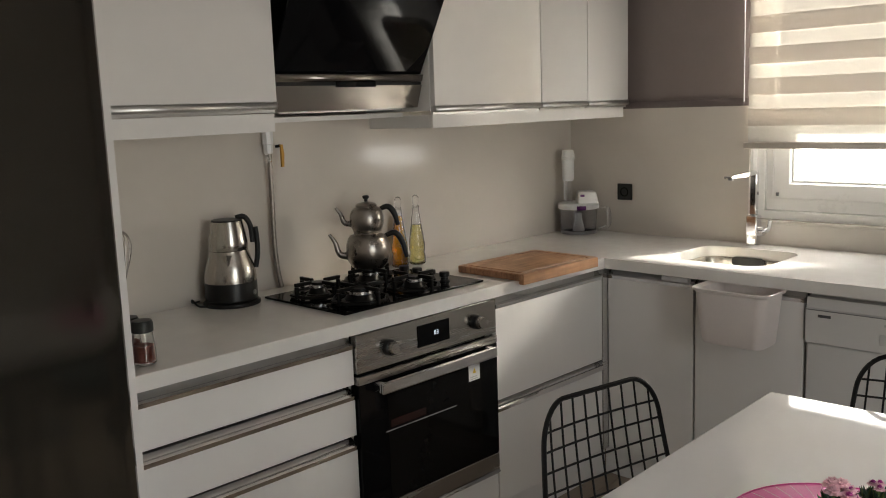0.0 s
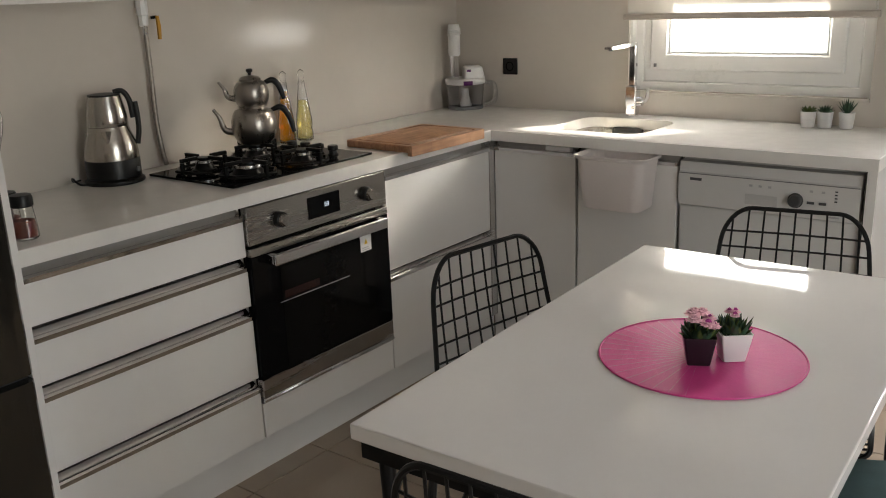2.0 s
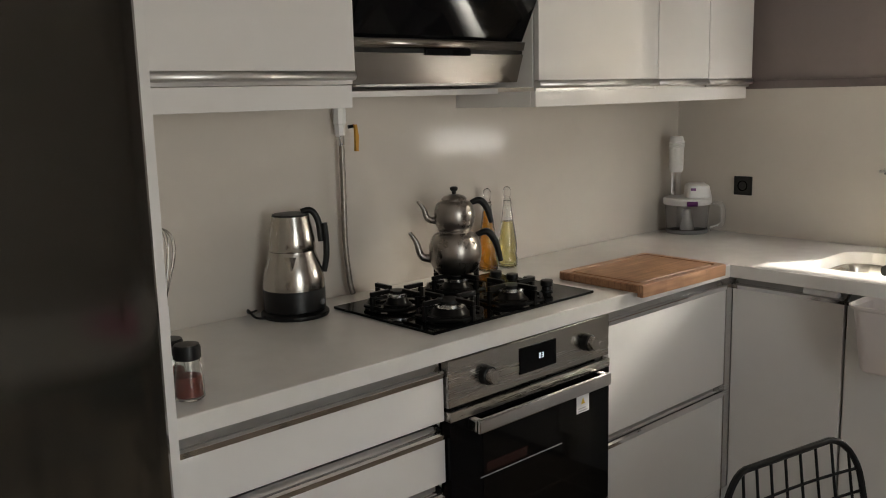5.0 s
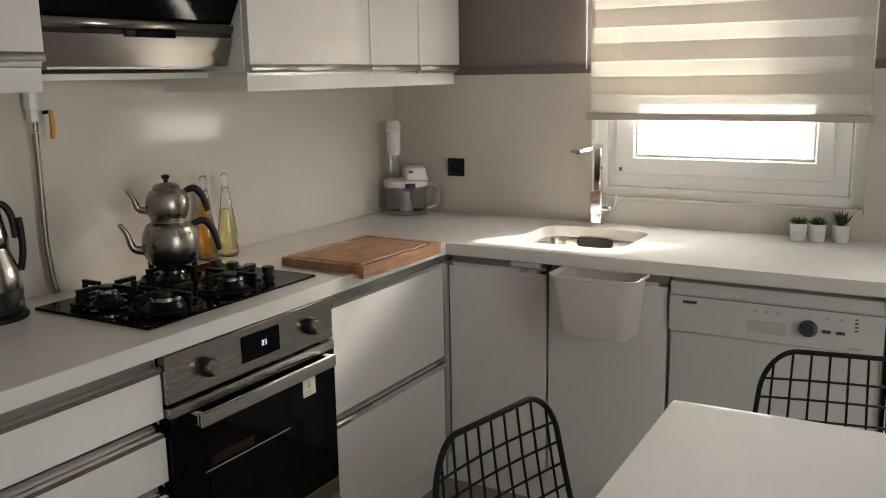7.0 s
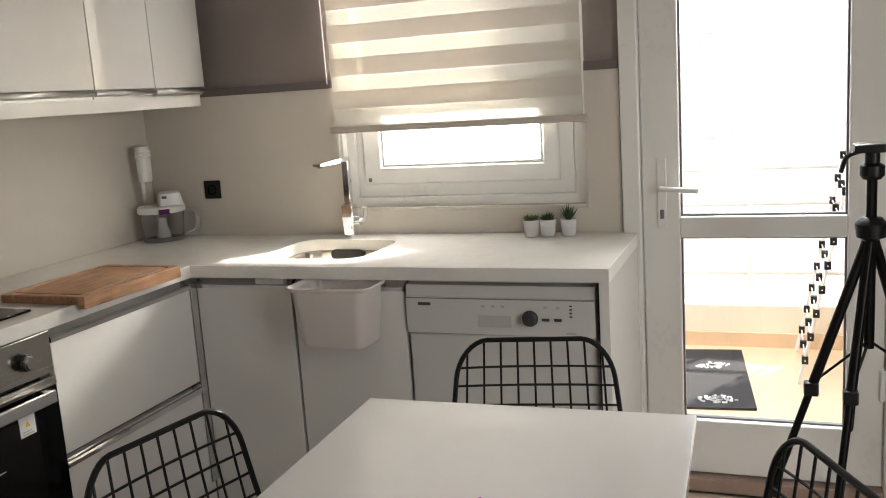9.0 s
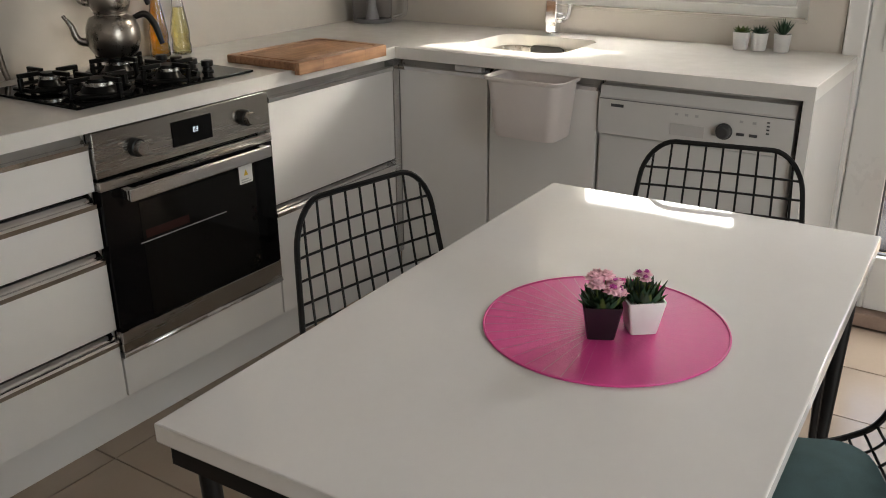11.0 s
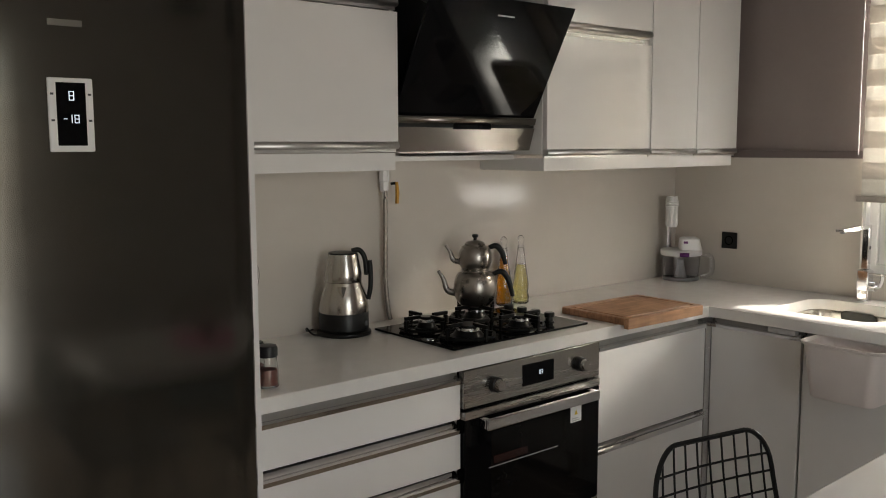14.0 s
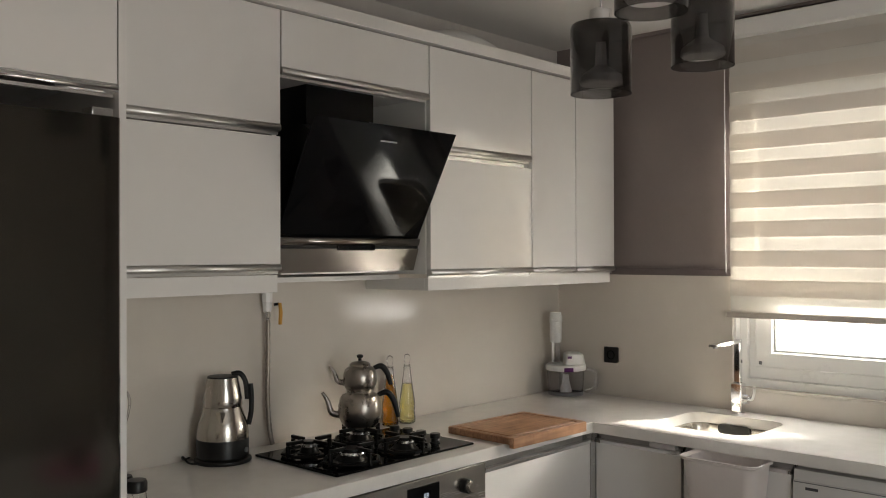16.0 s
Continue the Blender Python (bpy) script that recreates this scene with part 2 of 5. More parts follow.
def wood(name, dark, light):
    """Glued bamboo staves with end-to-end joints and grain."""
    m = bpy.data.materials.new(name)
    m.use_nodes = True
    nt = m.node_tree
    b = nt.nodes["Principled BSDF"]
    b.inputs["Roughness"].default_value = 0.5
    tc = nt.nodes.new("ShaderNodeTexCoord")
    mp = nt.nodes.new("ShaderNodeMapping")
    mp.inputs["Scale"].default_value = (3, 40, 40)
    nt.links.new(tc.outputs["Object"], mp.inputs[0])
    n = nt.nodes.new("ShaderNodeTexNoise")
    n.inputs["Scale"].default_value = 2.2
    n.inputs["Detail"].default_value = 5
    nt.links.new(mp.outputs[0], n.inputs[0])
    br = nt.nodes.new("ShaderNodeTexBrick")
    br.inputs["Scale"].default_value = 1.0
    br.inputs["Brick Width"].default_value = 0.2
    br.inputs["Row Height"].default_value = 0.021
    br.inputs["Mortar Size"].default_value = 0.0006
    br.inputs["Color1"].default_value = (0.92, 0.92, 0.92, 1)
    br.inputs["Color2"].default_value = (1.08, 1.08, 1.08, 1)
    br.inputs["Mortar"].default_value = (0.6, 0.6, 0.6, 1)
    nt.links.new(tc.outputs["Object"], br.inputs[0])
    blob = nt.nodes.new("ShaderNodeTexNoise")
    blob.inputs["Scale"].default_value = 16
    nt.links.new(tc.outputs["Object"], blob.inputs[0])
    ramp = nt.nodes.new("ShaderNodeValToRGB")
    ramp.color_ramp.elements[0].color, ramp.color_ramp.elements[1].color = (*dark, 1), (*light, 1)
    ramp.color_ramp.elements[0].position, ramp.color_ramp.elements[1].position = 0.3, 0.72
    av = nt.nodes.new("ShaderNodeMath")
    av.operation = "MULTIPLY_ADD"
    av.inputs[1].default_value = 0.55
    nt.links.new(n.outputs[0], av.inputs[0])
    hf = nt.nodes.new("ShaderNodeMath")
    hf.operation = "MULTIPLY"
    hf.inputs[1].default_value = 0.45
    nt.links.new(blob.outputs[0], hf.inputs[0])
    nt.links.new(hf.outputs[0], av.inputs[2])
    nt.links.new(av.outputs[0], ramp.inputs[0])
    mx = nt.nodes.new("ShaderNodeMix")
    mx.data_type, mx.blend_type = "RGBA", "MULTIPLY"
    mx.inputs[0].default_value = 1.0
    nt.links.new(ramp.outputs[0], mx.inputs[6])
    nt.links.new(br.outputs[0], mx.inputs[7])
    nt.links.new(mx.outputs[2], b.inputs["Base Color"])
    bp = nt.nodes.new("ShaderNodeBump")
    bp.inputs["Strength"].default_value = 0.15
    bp.inputs["Distance"].default_value = 0.001
    nt.links.new(n.outputs[0], bp.inputs["Height"])
    nt.links.new(bp.outputs[0], b.inputs["Normal"])
    return m


BAMBOO = wood("bamboo_board", (0.19, 0.085, 0.04), (0.46, 0.25, 0.13))


# ---------------------------------------------------------------- mesh helpers
def add_box(bm, x0, x1, y0, y1, z0, z1, bevel=0.0, seg=2):
    m = Matrix.Translation(((x0 + x1) / 2, (y0 + y1) / 2, (z0 + z1) / 2)) @ Matrix.Diagonal((x1 - x0, y1 - y0, z1 - z0, 1))
    v = bmesh.ops.create_cube(bm, size=1, matrix=m)["verts"]
    if bevel:
        e = list({e for w in v for e in w.link_edges})
        bmesh.ops.bevel(bm, geom=e, offset=bevel, segments=seg, profile=0.5, affect="EDGES")
    return bm


def box(x0, x1, y0, y1, z0, z1, bevel=0.0, seg=2):
    return add_box(bmesh.new(), x0, x1, y0, y1, z0, z1, bevel, seg)


def boxes(*rows, bevel=0.0):
    bm = bmesh.new()
    for r in rows:
        add_box(bm, *r, bevel=bevel)
    return bm


def add_lathe(bm, profile, centre=(0, 0, 0), n=28, squash=1.0):
    """Turn (radius, height) pairs round the z axis."""
    rings = []
    for r, z in profile:
        if r < 1e-5:
            rings.append([bm.verts.new((centre[0], centre[1], centre[2] + z))])
        else:
            rings.append([bm.verts.new((centre[0] + r * math.cos(math.tau * i / n), centre[1] + squash * r * math.sin(math.tau * i / n), centre[2] + z)) for i in range(n)])
    for a, b in zip(rings, rings[1:]):
        for i in range(n):
            j = (i + 1) % n
            if len(a) == 1 and len(b) > 1:
                bm.faces.new((a[0], b[j], b[i]))
            elif len(b) == 1 and len(a) > 1:
                bm.faces.new((a[i], a[j], b[0]))
            elif len(a) > 1:
                bm.faces.new((a[i], a[j], b[j], b[i]))
    return bm


def lathe(profile, centre=(0, 0, 0), n=28, squash=1.0):
    return add_lathe(bmesh.new(), profile, centre, n, squash)


def add_tube(bm, pts, r, n=8, closed=False, radii=None):
    """Sweep a circle along a line of points."""
    pts = [Vector(p) for p in pts]
    rings, side = [], None
    for i, p in enumerate(pts):
        if closed:
            d = pts[(i + 1) % len(pts)] - pts[i - 1]
        else:
            d = pts[min(i + 1, len(pts) - 1)] - pts[max(i - 1, 0)]
        d.normalize()
        if side is None:
            side = d.orthogonal().normalized()
        side = (side - d * side.dot(d)).normalized()
        up = d.cross(side)
        rr = radii[i] if radii else r
        rings.append([bm.verts.new(p + rr * (math.cos(math.tau * k / n) * side + math.sin(math.tau * k / n) * up)) for k in range(n)])
    for a, b in zip(rings, rings[1:] + ([rings[0]] if closed else [])):
        for k in range(n):
            j = (k + 1) % n
            bm.faces.new((a[k], a[j], b[j], b[k]))
    if not closed:
        bm.faces.new(list(reversed(rings[0])))
        bm.faces.new(rings[-1])
    return bm


def tube(pts, r, n=8, closed=False, radii=None):
    return add_tube(bmesh.new(), pts, r, n, closed, radii)


def smooth_line(pts, steps=6):
    """Points of a smooth curve through the given ones."""
    p = [Vector(q) for q in pts]
    p = [2 * p[0] - p[1]] + p + [2 * p[-1] - p[-2]]
    out = []
    for i in range(1, len(p) - 2):
        for s in range(steps):
            t = s / steps
            out.append(0.5 * (2 * p[i] + (p[i + 1] - p[i - 1]) * t + (2 * p[i - 1] - 5 * p[i] + 4 * p[i + 1] - p[i + 2]) * t * t
                              + (3 * p[i] - p[i - 1] - 3 * p[i + 1] + p[i + 2]) * t ** 3))
    out.append(p[-2])
    return out


def rounded(x0, x1, y0, y1, r, n=6):
    """The corner points of a rounded rectangle, anticlockwise."""
    out = []
    for cx, cy, a in ((x1 - r, y1 - r, 0), (x0 + r, y1 - r, 90), (x0 + r, y0 + r, 180), (x1 - r, y0 + r, 270)):
        out += [(cx + r * math.cos(radians(a + 90 * k / n)), cy + r * math.sin(radians(a + 90 * k / n))) for k in range(n + 1)]
    return out


def add_loft(bm, loops, cap_first=True, cap_last=True):
    """Skin over loops of equal length."""
    rings = [[bm.verts.new(p) for p in lp] for lp in loops]
    n = len(rings[0])
    for a, b in zip(rings, rings[1:]):
        for i in range(n):
            j = (i + 1) % n
            bm.faces.new((a[i], a[j], b[j], b[i]))
    if cap_first:
        bm.faces.new(list(reversed(rings[0])))
    if cap_last:
        bm.faces.new(rings[-1])
    return bm


def loft(loops, cap_first=True, cap_last=True):
    return add_loft(bmesh.new(), loops, cap_first, cap_last)


def prism_x(profile, x0, x1):
    """A (y, z) outline drawn out along x."""
    return loft([[(x0, y, z) for y, z in profile], [(x1, y, z) for y, z in profile]])


def prism_y(profile, y0, y1):
    return loft([[(x, y0, z) for x, z in profile], [(x, y1, z) for x, z in profile]])


def mesh_of(name, bm, material, smooth=True):
    bmesh.ops.recalc_face_normals(bm, faces=bm.faces)
    me = bpy.data.meshes.new(name)
    bm.to_mesh(me)
    bm.free()
    me.materials.append(material)
    if smooth:
        for p in me.polygons:
            p.use_smooth = True
        me.set_sharp_from_angle(angle=radians(38))
        for p in me.polygons:
            if p.area > 2e-4 and max(abs(c) for c in p.normal) > 0.9999:
                p.use_smooth = False
    return me


def part(name, bm, material, parent=None, label="", smooth=True):
    ob = new(name, mesh_of(name, bm, material, smooth))
    if parent is not None:
        ob.parent = parent
    if label:
        ob["label"] = label
    return ob


def thing(name, at, label, category, group="", rz=0.0):
    """An empty at a thing's base, which carries its parts."""
    ob = new(name)
    ob.empty_display_size = 0.05
    ob.matrix_world = pose(*at, 0, 0, rz)
    return tagged(ob, label, category, group)


def structure(name, bm, material, label, category="", smooth=False):
    return tagged(part(name, bm, material, None, "", smooth), label, category or name.split("_")[0], "", "structure")


def pw(name, bm, material, parent, label="", smooth=True):
    """A part whose mesh is given in the room's own measures."""
    ob = part(name, bm, material, parent, label, smooth)
    if parent.parent is None:
        ob.matrix_parent_inverse = parent.matrix_basis.inverted()
    return ob


# ---------------------------------------------------------------- the room
XE, YN, XW, YS, ZC = 3.60, 2.62, -1.30, -1.70, 2.50
WIN = (0.820, 1.745, 0.985, 2.25)      # y0, y1, z0, z1
DOOR = (-0.15, 0.700, 0.0, 2.12)

floor_bed = structure("floor", box(XW, XE, YS, YN, -0.12, -0.006), GROUT, "beige ceramic tile floor with brown grout joints", "floor")
structure("ceiling", box(XW - 0.2, XE + 0.22, YS - 0.2, YN + 0.2, ZC, ZC + 0.15), CEIL, "plain white painted ceiling", "ceiling")
structure("wall_north", box(XW - 0.2, XE + 0.22, YN, YN + 0.2, -0.12, ZC), PAINT, "painted kitchen wall behind the cooker", "wall")
structure("wall_west", box(XW - 0.2, XW, YS, YN, -0.12, ZC), PAINT, "plain pale painted wall", "wall")
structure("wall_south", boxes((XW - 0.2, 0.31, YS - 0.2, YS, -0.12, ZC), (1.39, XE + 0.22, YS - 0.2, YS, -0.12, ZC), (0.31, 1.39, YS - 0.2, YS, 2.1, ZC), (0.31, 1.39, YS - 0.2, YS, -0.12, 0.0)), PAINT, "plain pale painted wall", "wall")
structure("wall_east", boxes((XE, XE + 0.22, WIN[1], YN, -0.12, ZC), (XE, XE + 0.22, WIN[0], WIN[1], -0.12, WIN[2]),
                             (XE, XE + 0.22, WIN[0], WIN[1], WIN[3], ZC), (XE, XE + 0.22, DOOR[1], WIN[0], -0.12, ZC),
                             (XE, XE + 0.22, DOOR[0], DOOR[1], DOOR[3], ZC), (XE, XE + 0.22, DOOR[0], DOOR[1], -0.12, 0.0),
                             (XE, XE + 0.22, YS, DOOR[0], -0.12, ZC)), MAUVE, "mauve painted wall with window and balcony door", "wall")

# glazed cream cladding between worktop and wall cabinets
ZT = 1.444
structure("cladding_north", box(1.107, XE - 0.012, YN - 0.012, YN, 0.862, 1.47, 0.001), PANEL, "glossy cream wall cladding behind the hob", "cladding")
structure("cladding_east", boxes((XE - 0.012, XE, WIN[1], YN, 0.862, ZT), (XE - 0.012, XE, WIN[0], WIN[1], 0.862, WIN[2]),
                                        (XE - 0.012, XE, 0.705, WIN[0], 0.862, ZT)), PANEL, "glossy cream wall cladding round the window", "cladding")
# lip over the cladding; its edge shadow is put into the darker mauve
structure("cladding_trim", boxes((XE - 0.016, XE - 0.0005, WIN[1] + 0.001, YN - 0.014, ZT, ZT + 0.03), (XE - 0.016, XE - 0.0005, 0.706, WIN[0] - 0.001, ZT, ZT + 0.03)),
          mat("mauve_lip_shadow", (0.15, 0.12, 0.115), 0.4, vary=0.05), "thin trim over the cladding, darkened as the lip's shadow", "trim")
structure("cornice", boxes((XE - 0.025, XE, YS, YN - 0.36, ZC - 0.012, ZC)), MAUVE, "thin mauve edge under the ceiling", "trim")

# window
window = tagged(thing("window_1", (XE + 0.1, 1.295, WIN[2]), "white plastic tilt window, closed, over the sink", "window"), kind="structure")
y0, y1, z0, z1 = WIN
fx0, fx1 = XE + 0.035, XE + 0.10


def ring_frame(x0, x1, outer, inner, lip=0.004):
    """A frame in the plane of the window wall with mitred corners and softened edges; outer and inner are y0, y1, z0, z1."""
    def rect(x, q, d):
        return [(x, q[0] - d, q[2] - d), (x, q[1] + d, q[2] - d), (x, q[1] + d, q[3] + d), (x, q[0] - d, q[3] + d)]
    bm = bmesh.new()
    loops = [rect(x1, outer, 0), rect(x0 + lip, outer, 0), rect(x0, outer, -lip), rect(x0, inner, lip), rect(x0 + lip, inner, 0), rect(x1, inner, 0)]
    rows = [[bm.verts.new(v) for v in lp] for lp in loops]
    for i in range(6):
        lo, hi = rows[i], rows[(i + 1) % 6]
        for k in range(4):
            bm.faces.new((lo[k], lo[(k + 1) % 4], hi[(k + 1) % 4], hi[k]))
    return bm


# a small tilting sash below, a fixed light with a slim frame above it
zm = 1.42
sy0, sy1, sz0, sz1 = 0.922, 1.668, 1.078, zm - 0.02
gy0, gy1, gz0, gz1 = 0.993, 1.582, 1.155, sz1 - 0.07
pw("outer_frame", ring_frame(fx0, fx1, (y0 + 0.001, y1 - 0.001, z0 + 0.001, z1 - 0.001), (y0 + 0.05, y1 - 0.045, z0 + 0.045, z1 - 0.045)), PVC, window)
pw("window_frame", ring_frame(fx0 + 0.008, fx1 - 0.001, (y0 + 0.05, y1 - 0.045, z0 + 0.045, zm), (sy0 + 0.003, sy1 - 0.003, sz0 + 0.003, sz1 - 0.003)), PVC, window)
sx0, sx1 = XE + 0.026, XE + 0.075
sash = pw("sash", ring_frame(sx0, sx1, (sy0, sy1, sz0, sz1), (gy0 - 0.012, gy1 + 0.012, gz0 - 0.012, gz1 + 0.012), 0.006), PVC, window, "white tilting sash")
pw("glazing_bead", ring_frame(sx0 + 0.01, sx0 + 0.03, (gy0 - 0.0115, gy1 + 0.0115, gz0 - 0.0115, gz1 + 0.0115), (gy0, gy1, gz0, gz1), 0.005), PVC, sash)
pane = pw("pane", box(sx0 + 0.032, sx0 + 0.038, gy0 - 0.011, gy1 + 0.011, gz0 - 0.011, gz1 + 0.011), PANE, sash, "clear window pane")
pane.visible_shadow = False
# unseen upper light, added wide so daylight spreads evenly over the blind
upper = pw("added_upper_frame", ring_frame(fx0 + 0.008, fx1 - 0.001, (y0 + 0.05, y1 - 0.045, zm + 0.001, z1 - 0.045), (y0 + 0.075, y1 - 0.07, zm + 0.03, z1 - 0.07)), PVC, window)
pane = pw("added_upper_pane", box(fx0 + 0.03, fx0 + 0.036, y0 + 0.074, y1 - 0.069, zm + 0.029, z1 - 0.069), PANE, upper, "clear window pane")
pane.visible_shadow = False
pw("hinge_cap", box(sx0 - 0.006, sx0 + 0.001, sy1 - 0.03, sy1 - 0.018, sz0 + 0.012, sz0 + 0.026, 0.002), GREY, sash, "small grey hinge cap")
structure("window_sill_1", box(XE - 0.012, fx0, y0 + 0.002, y1 - 0.002, z0, z0 + 0.012, 0.002), PANEL, "cream window sill", "sill")
structure("window_reveal", boxes((XE, fx0, y0 - 0.0, y0 + 0.01, z0 + 0.012, z1), (XE, fx0, y1 - 0.01, y1, z0 + 0.012, z1)), PVC, "white lining of the window opening", "trim")

# zebra blind, half lowered
blind = thing("roller_blind", (XE - 0.035, 1.29, 1.285), "striped beige and sheer zebra roller blind, half lowered", "blind")
BY0, BY1 = 0.809, 1.752
pw("headbox", box(XE - 0.075, XE - 0.005, BY0, BY1, 2.40, 2.47, 0.008), WHITEPLASTIC, blind, "white blind headbox")
zz, k = 1.302, 0
first = 0.064
while zz < 2.395:
    h = 0.0645 if k % 2 else (0.0525 if k else first)
    top = min(zz + h, 2.40)
    xs = XE - 0.036 - (0.004 if k % 2 else 0.0)
    n = 10
    loops = []
    for i in range(n + 1):
        yy = BY0 + 0.012 + (BY1 - BY0 - 0.024) * i / n
        loops.append([(xs - 0.0015, yy, zz), (xs - 0.003 * (k % 2) - 0.0015, yy, (zz + top) / 2), (xs - 0.0015, yy, top), (xs, yy, top), (xs, yy, zz)])
    pw("fabric_band" if k % 2 else "sheer_band", loft(loops), BAND if k % 2 else SHEER, blind, "beige cloth band" if k % 2 else "translucent sheer band")
    zz, k = top, k + 1
pw("bottom_bar", box(XE - 0.052, XE - 0.024, BY0 - 0.004, BY1 + 0.004, 1.278, 1.302, 0.006), mat("blind_bar", (0.5, 0.45, 0.4), 0.35), blind, "beige bottom bar")
pw("bead_chain", tube([(XE - 0.045, BY1 + 0.006, 2.42), (XE - 0.043, BY1 + 0.007, 1.9), (XE - 0.04, BY1 + 0.006, 1.46)], 0.0018, 6), WHITEPLASTIC, blind)

# balcony door
door = tagged(thing("door_1", (XE + 0.05, 0.26, 0.02), "white plastic balcony door with two panes, closed", "door"), kind="structure")
structure("door_frame", boxes((XE - 0.03, XE + 0.11, 0.640, 0.701, 0.0, 2.12), (XE - 0.03, XE + 0.11, -0.15, -0.105, 0.0, 2.12),
                              (XE - 0.03, XE + 0.11, -0.105, 0.640, 2.05, 2.12), bevel=0.006), PVC, "white plastic balcony door frame", "frame")
structure("door_threshold", box(XE - 0.05, XE + 0.2, -0.105, 0.640, 0.0, 0.05, 0.006), mat("stone_sill", (0.35, 0.25, 0.2), 0.45, vary=0.15, scale=12), "brown stone threshold under the door", "threshold")
dx0, dx1 = XE - 0.012, XE + 0.052
leaf_y0, leaf_y1 = -0.102, 0.637
gya, gyb = 0.010, 0.516
leaf = pw("door_leaf", boxes((dx0, dx1, gyb, leaf_y1, 0.055, 2.047), (dx0, dx1, leaf_y0, gya, 0.055, 2.047), (dx0, dx1, gya, gyb, 0.055, 0.245),
                             (dx0, dx1, gya, gyb, 0.878, 0.948), (dx0, dx1, gya, gyb, 1.94, 2.047), bevel=0.006), PVC, door)
for za, zb in ((0.245, 0.878), (0.948, 1.94)):
    p = pw("pane", box(XE + 0.018, XE + 0.024, gya, gyb, za, zb), PANE, door, "clear door pane")
    p.visible_shadow = False
    pw("gasket", boxes((XE + 0.01, XE + 0.03, gya, gyb, za, za + 0.006), (XE + 0.01, XE + 0.03, gya, gyb, zb - 0.006, zb), (XE + 0.01, XE + 0.03, gya, gya + 0.006, za + 0.006, zb - 0.006),
                       (XE + 0.01, XE + 0.03, gyb - 0.006, gyb, za + 0.006, zb - 0.006)), GREY, door)
hplate = pw("handle_plate", box(dx0 - 0.008, dx0 - 0.0005, 0.558, 0.588, 0.915, 1.145, 0.003), PVC, door)
pw("door_handle", tube(smooth_line([(dx0 - 0.008, 0.573, 1.045), (dx0 - 0.045, 0.571, 1.048), (dx0 - 0.052, 0.548, 1.047), (dx0 - 0.052, 0.453, 1.04)], 5), 0.009, 10), PVC, hplate, "white lever handle")
pw("keyhole", lathe([(0, 0), (0.007, 0), (0.007, 0.03), (0, 0.03)], (dx0 - 0.006, 0.573, 0.945), 12), GREY, hplate)
for zz in (0.35, 1.75):
    pw("hinge", lathe([(0, 0), (0.009, 0), (0.009, 0.1), (0, 0.1)], (dx0 - 0.006, leaf_y0 + 0.005, zz), 12), PVC, door)

# ---------------------------------------------------------------- the balcony
structure("balcony_floor", box(XE + 0.22, 5.42, -0.45, 3.2, -0.14, 0.0), BALTILE, "sunlit tan balcony floor", "floor")
structure("balcony_kerb", box(5.30, 5.42, -0.119, 3.2, 0.0, 0.22, 0.006), RENDER_WALL, "low cream balcony kerb wall", "wall")
structure("balcony_skirting", box(5.285, 5.2995, -0.118, 3.2, 0.0, 0.075), BALTILE, "tan skirting tiles", "skirting")
structure("balcony_side_wall", box(XE + 0.22, 5.42, -0.45, -0.12, 0.001, 3.2), RENDER_WALL, "cream rendered balcony side wall", "wall")
structure("ground", box(XE + 3.2, 90, -60, 60, -9.2, -9.0), GROUND, "pale ground far below the balcony", "ground")
rail = thing("balcony_railing", (5.36, 1.5, 0.22), "white metal balcony railing with horizontal bars", "railing")
for yy in (0.34, 1.3, 2.25):
    pw("post", box(5.345, 5.375, yy - 0.015, yy + 0.015, 0.22, 0.93, 0.003), PVC, rail)
for zz in (0.38, 0.74, 0.92):
    pw("bar", tube([(5.36, -0.11, zz), (5.36, 3.1, zz)], 0.014, 8), PVC, rail)

rug = thing("balcony_rug", (4.7, 0.62, 0.0), "black doormat with white damask ornaments", "rug")
pw("rug_cloth", box(4.33, 5.17, 0.335, 0.93, 0.0, 0.012, 0.003), RUG, rug)
for cx in (4.43, 4.9):
    bm = bmesh.new()
    rnd = random.Random(int(cx * 100))
    for i in range(70):
        a, rr = rnd.uniform(0, math.tau), rnd.uniform(0.0, 1.0)
        px, py = cx + 0.05 * rr * math.cos(a), 0.49 + 0.085 * rr * math.sin(a)
        add_lathe(bm, [(0.009, 0.0), (0.008, 0.003), (0, 0.003)], (px, py, 0.0122), 8, rnd.uniform(0.4, 1.2))
    pw("ornament", bm, RUGWHITE, rug, "white woven ornament")

for ob_ in rug.children_recursive:
    ob_.data.transform(Matrix.Translation((4.76, 0.63, 0)) @ pose(0, 0, 0, 0, 0, 6) @ Matrix.Translation((-4.76, -0.63, 0)))

rack = thing("drying_rack", (4.9, -0.04, 0.0), "folding white wire clothes rack leaning on the wall", "drying rack")
for xa in (4.72, 5.22):
    pw("leg", tube([(xa, 0.12, 0.008), (xa, -0.09, 1.02)], 0.008, 8), PVC, rack)
for i in range(9):
    zz = 0.12 + 0.108 * i
    yy = 0.12 - 0.21 * zz / 1.02
    pw("rod", tube([(4.70, yy, zz), (5.24, yy, zz)], 0.003, 6), PVC, rack)
    for xa in (4.72, 4.97, 5.22):
        pw("clip", box(xa - 0.014, xa + 0.014, yy - 0.014, yy + 0.014, zz - 0.018, zz + 0.018, 0.003), BLACKPLASTIC, rack, "black plastic clip")

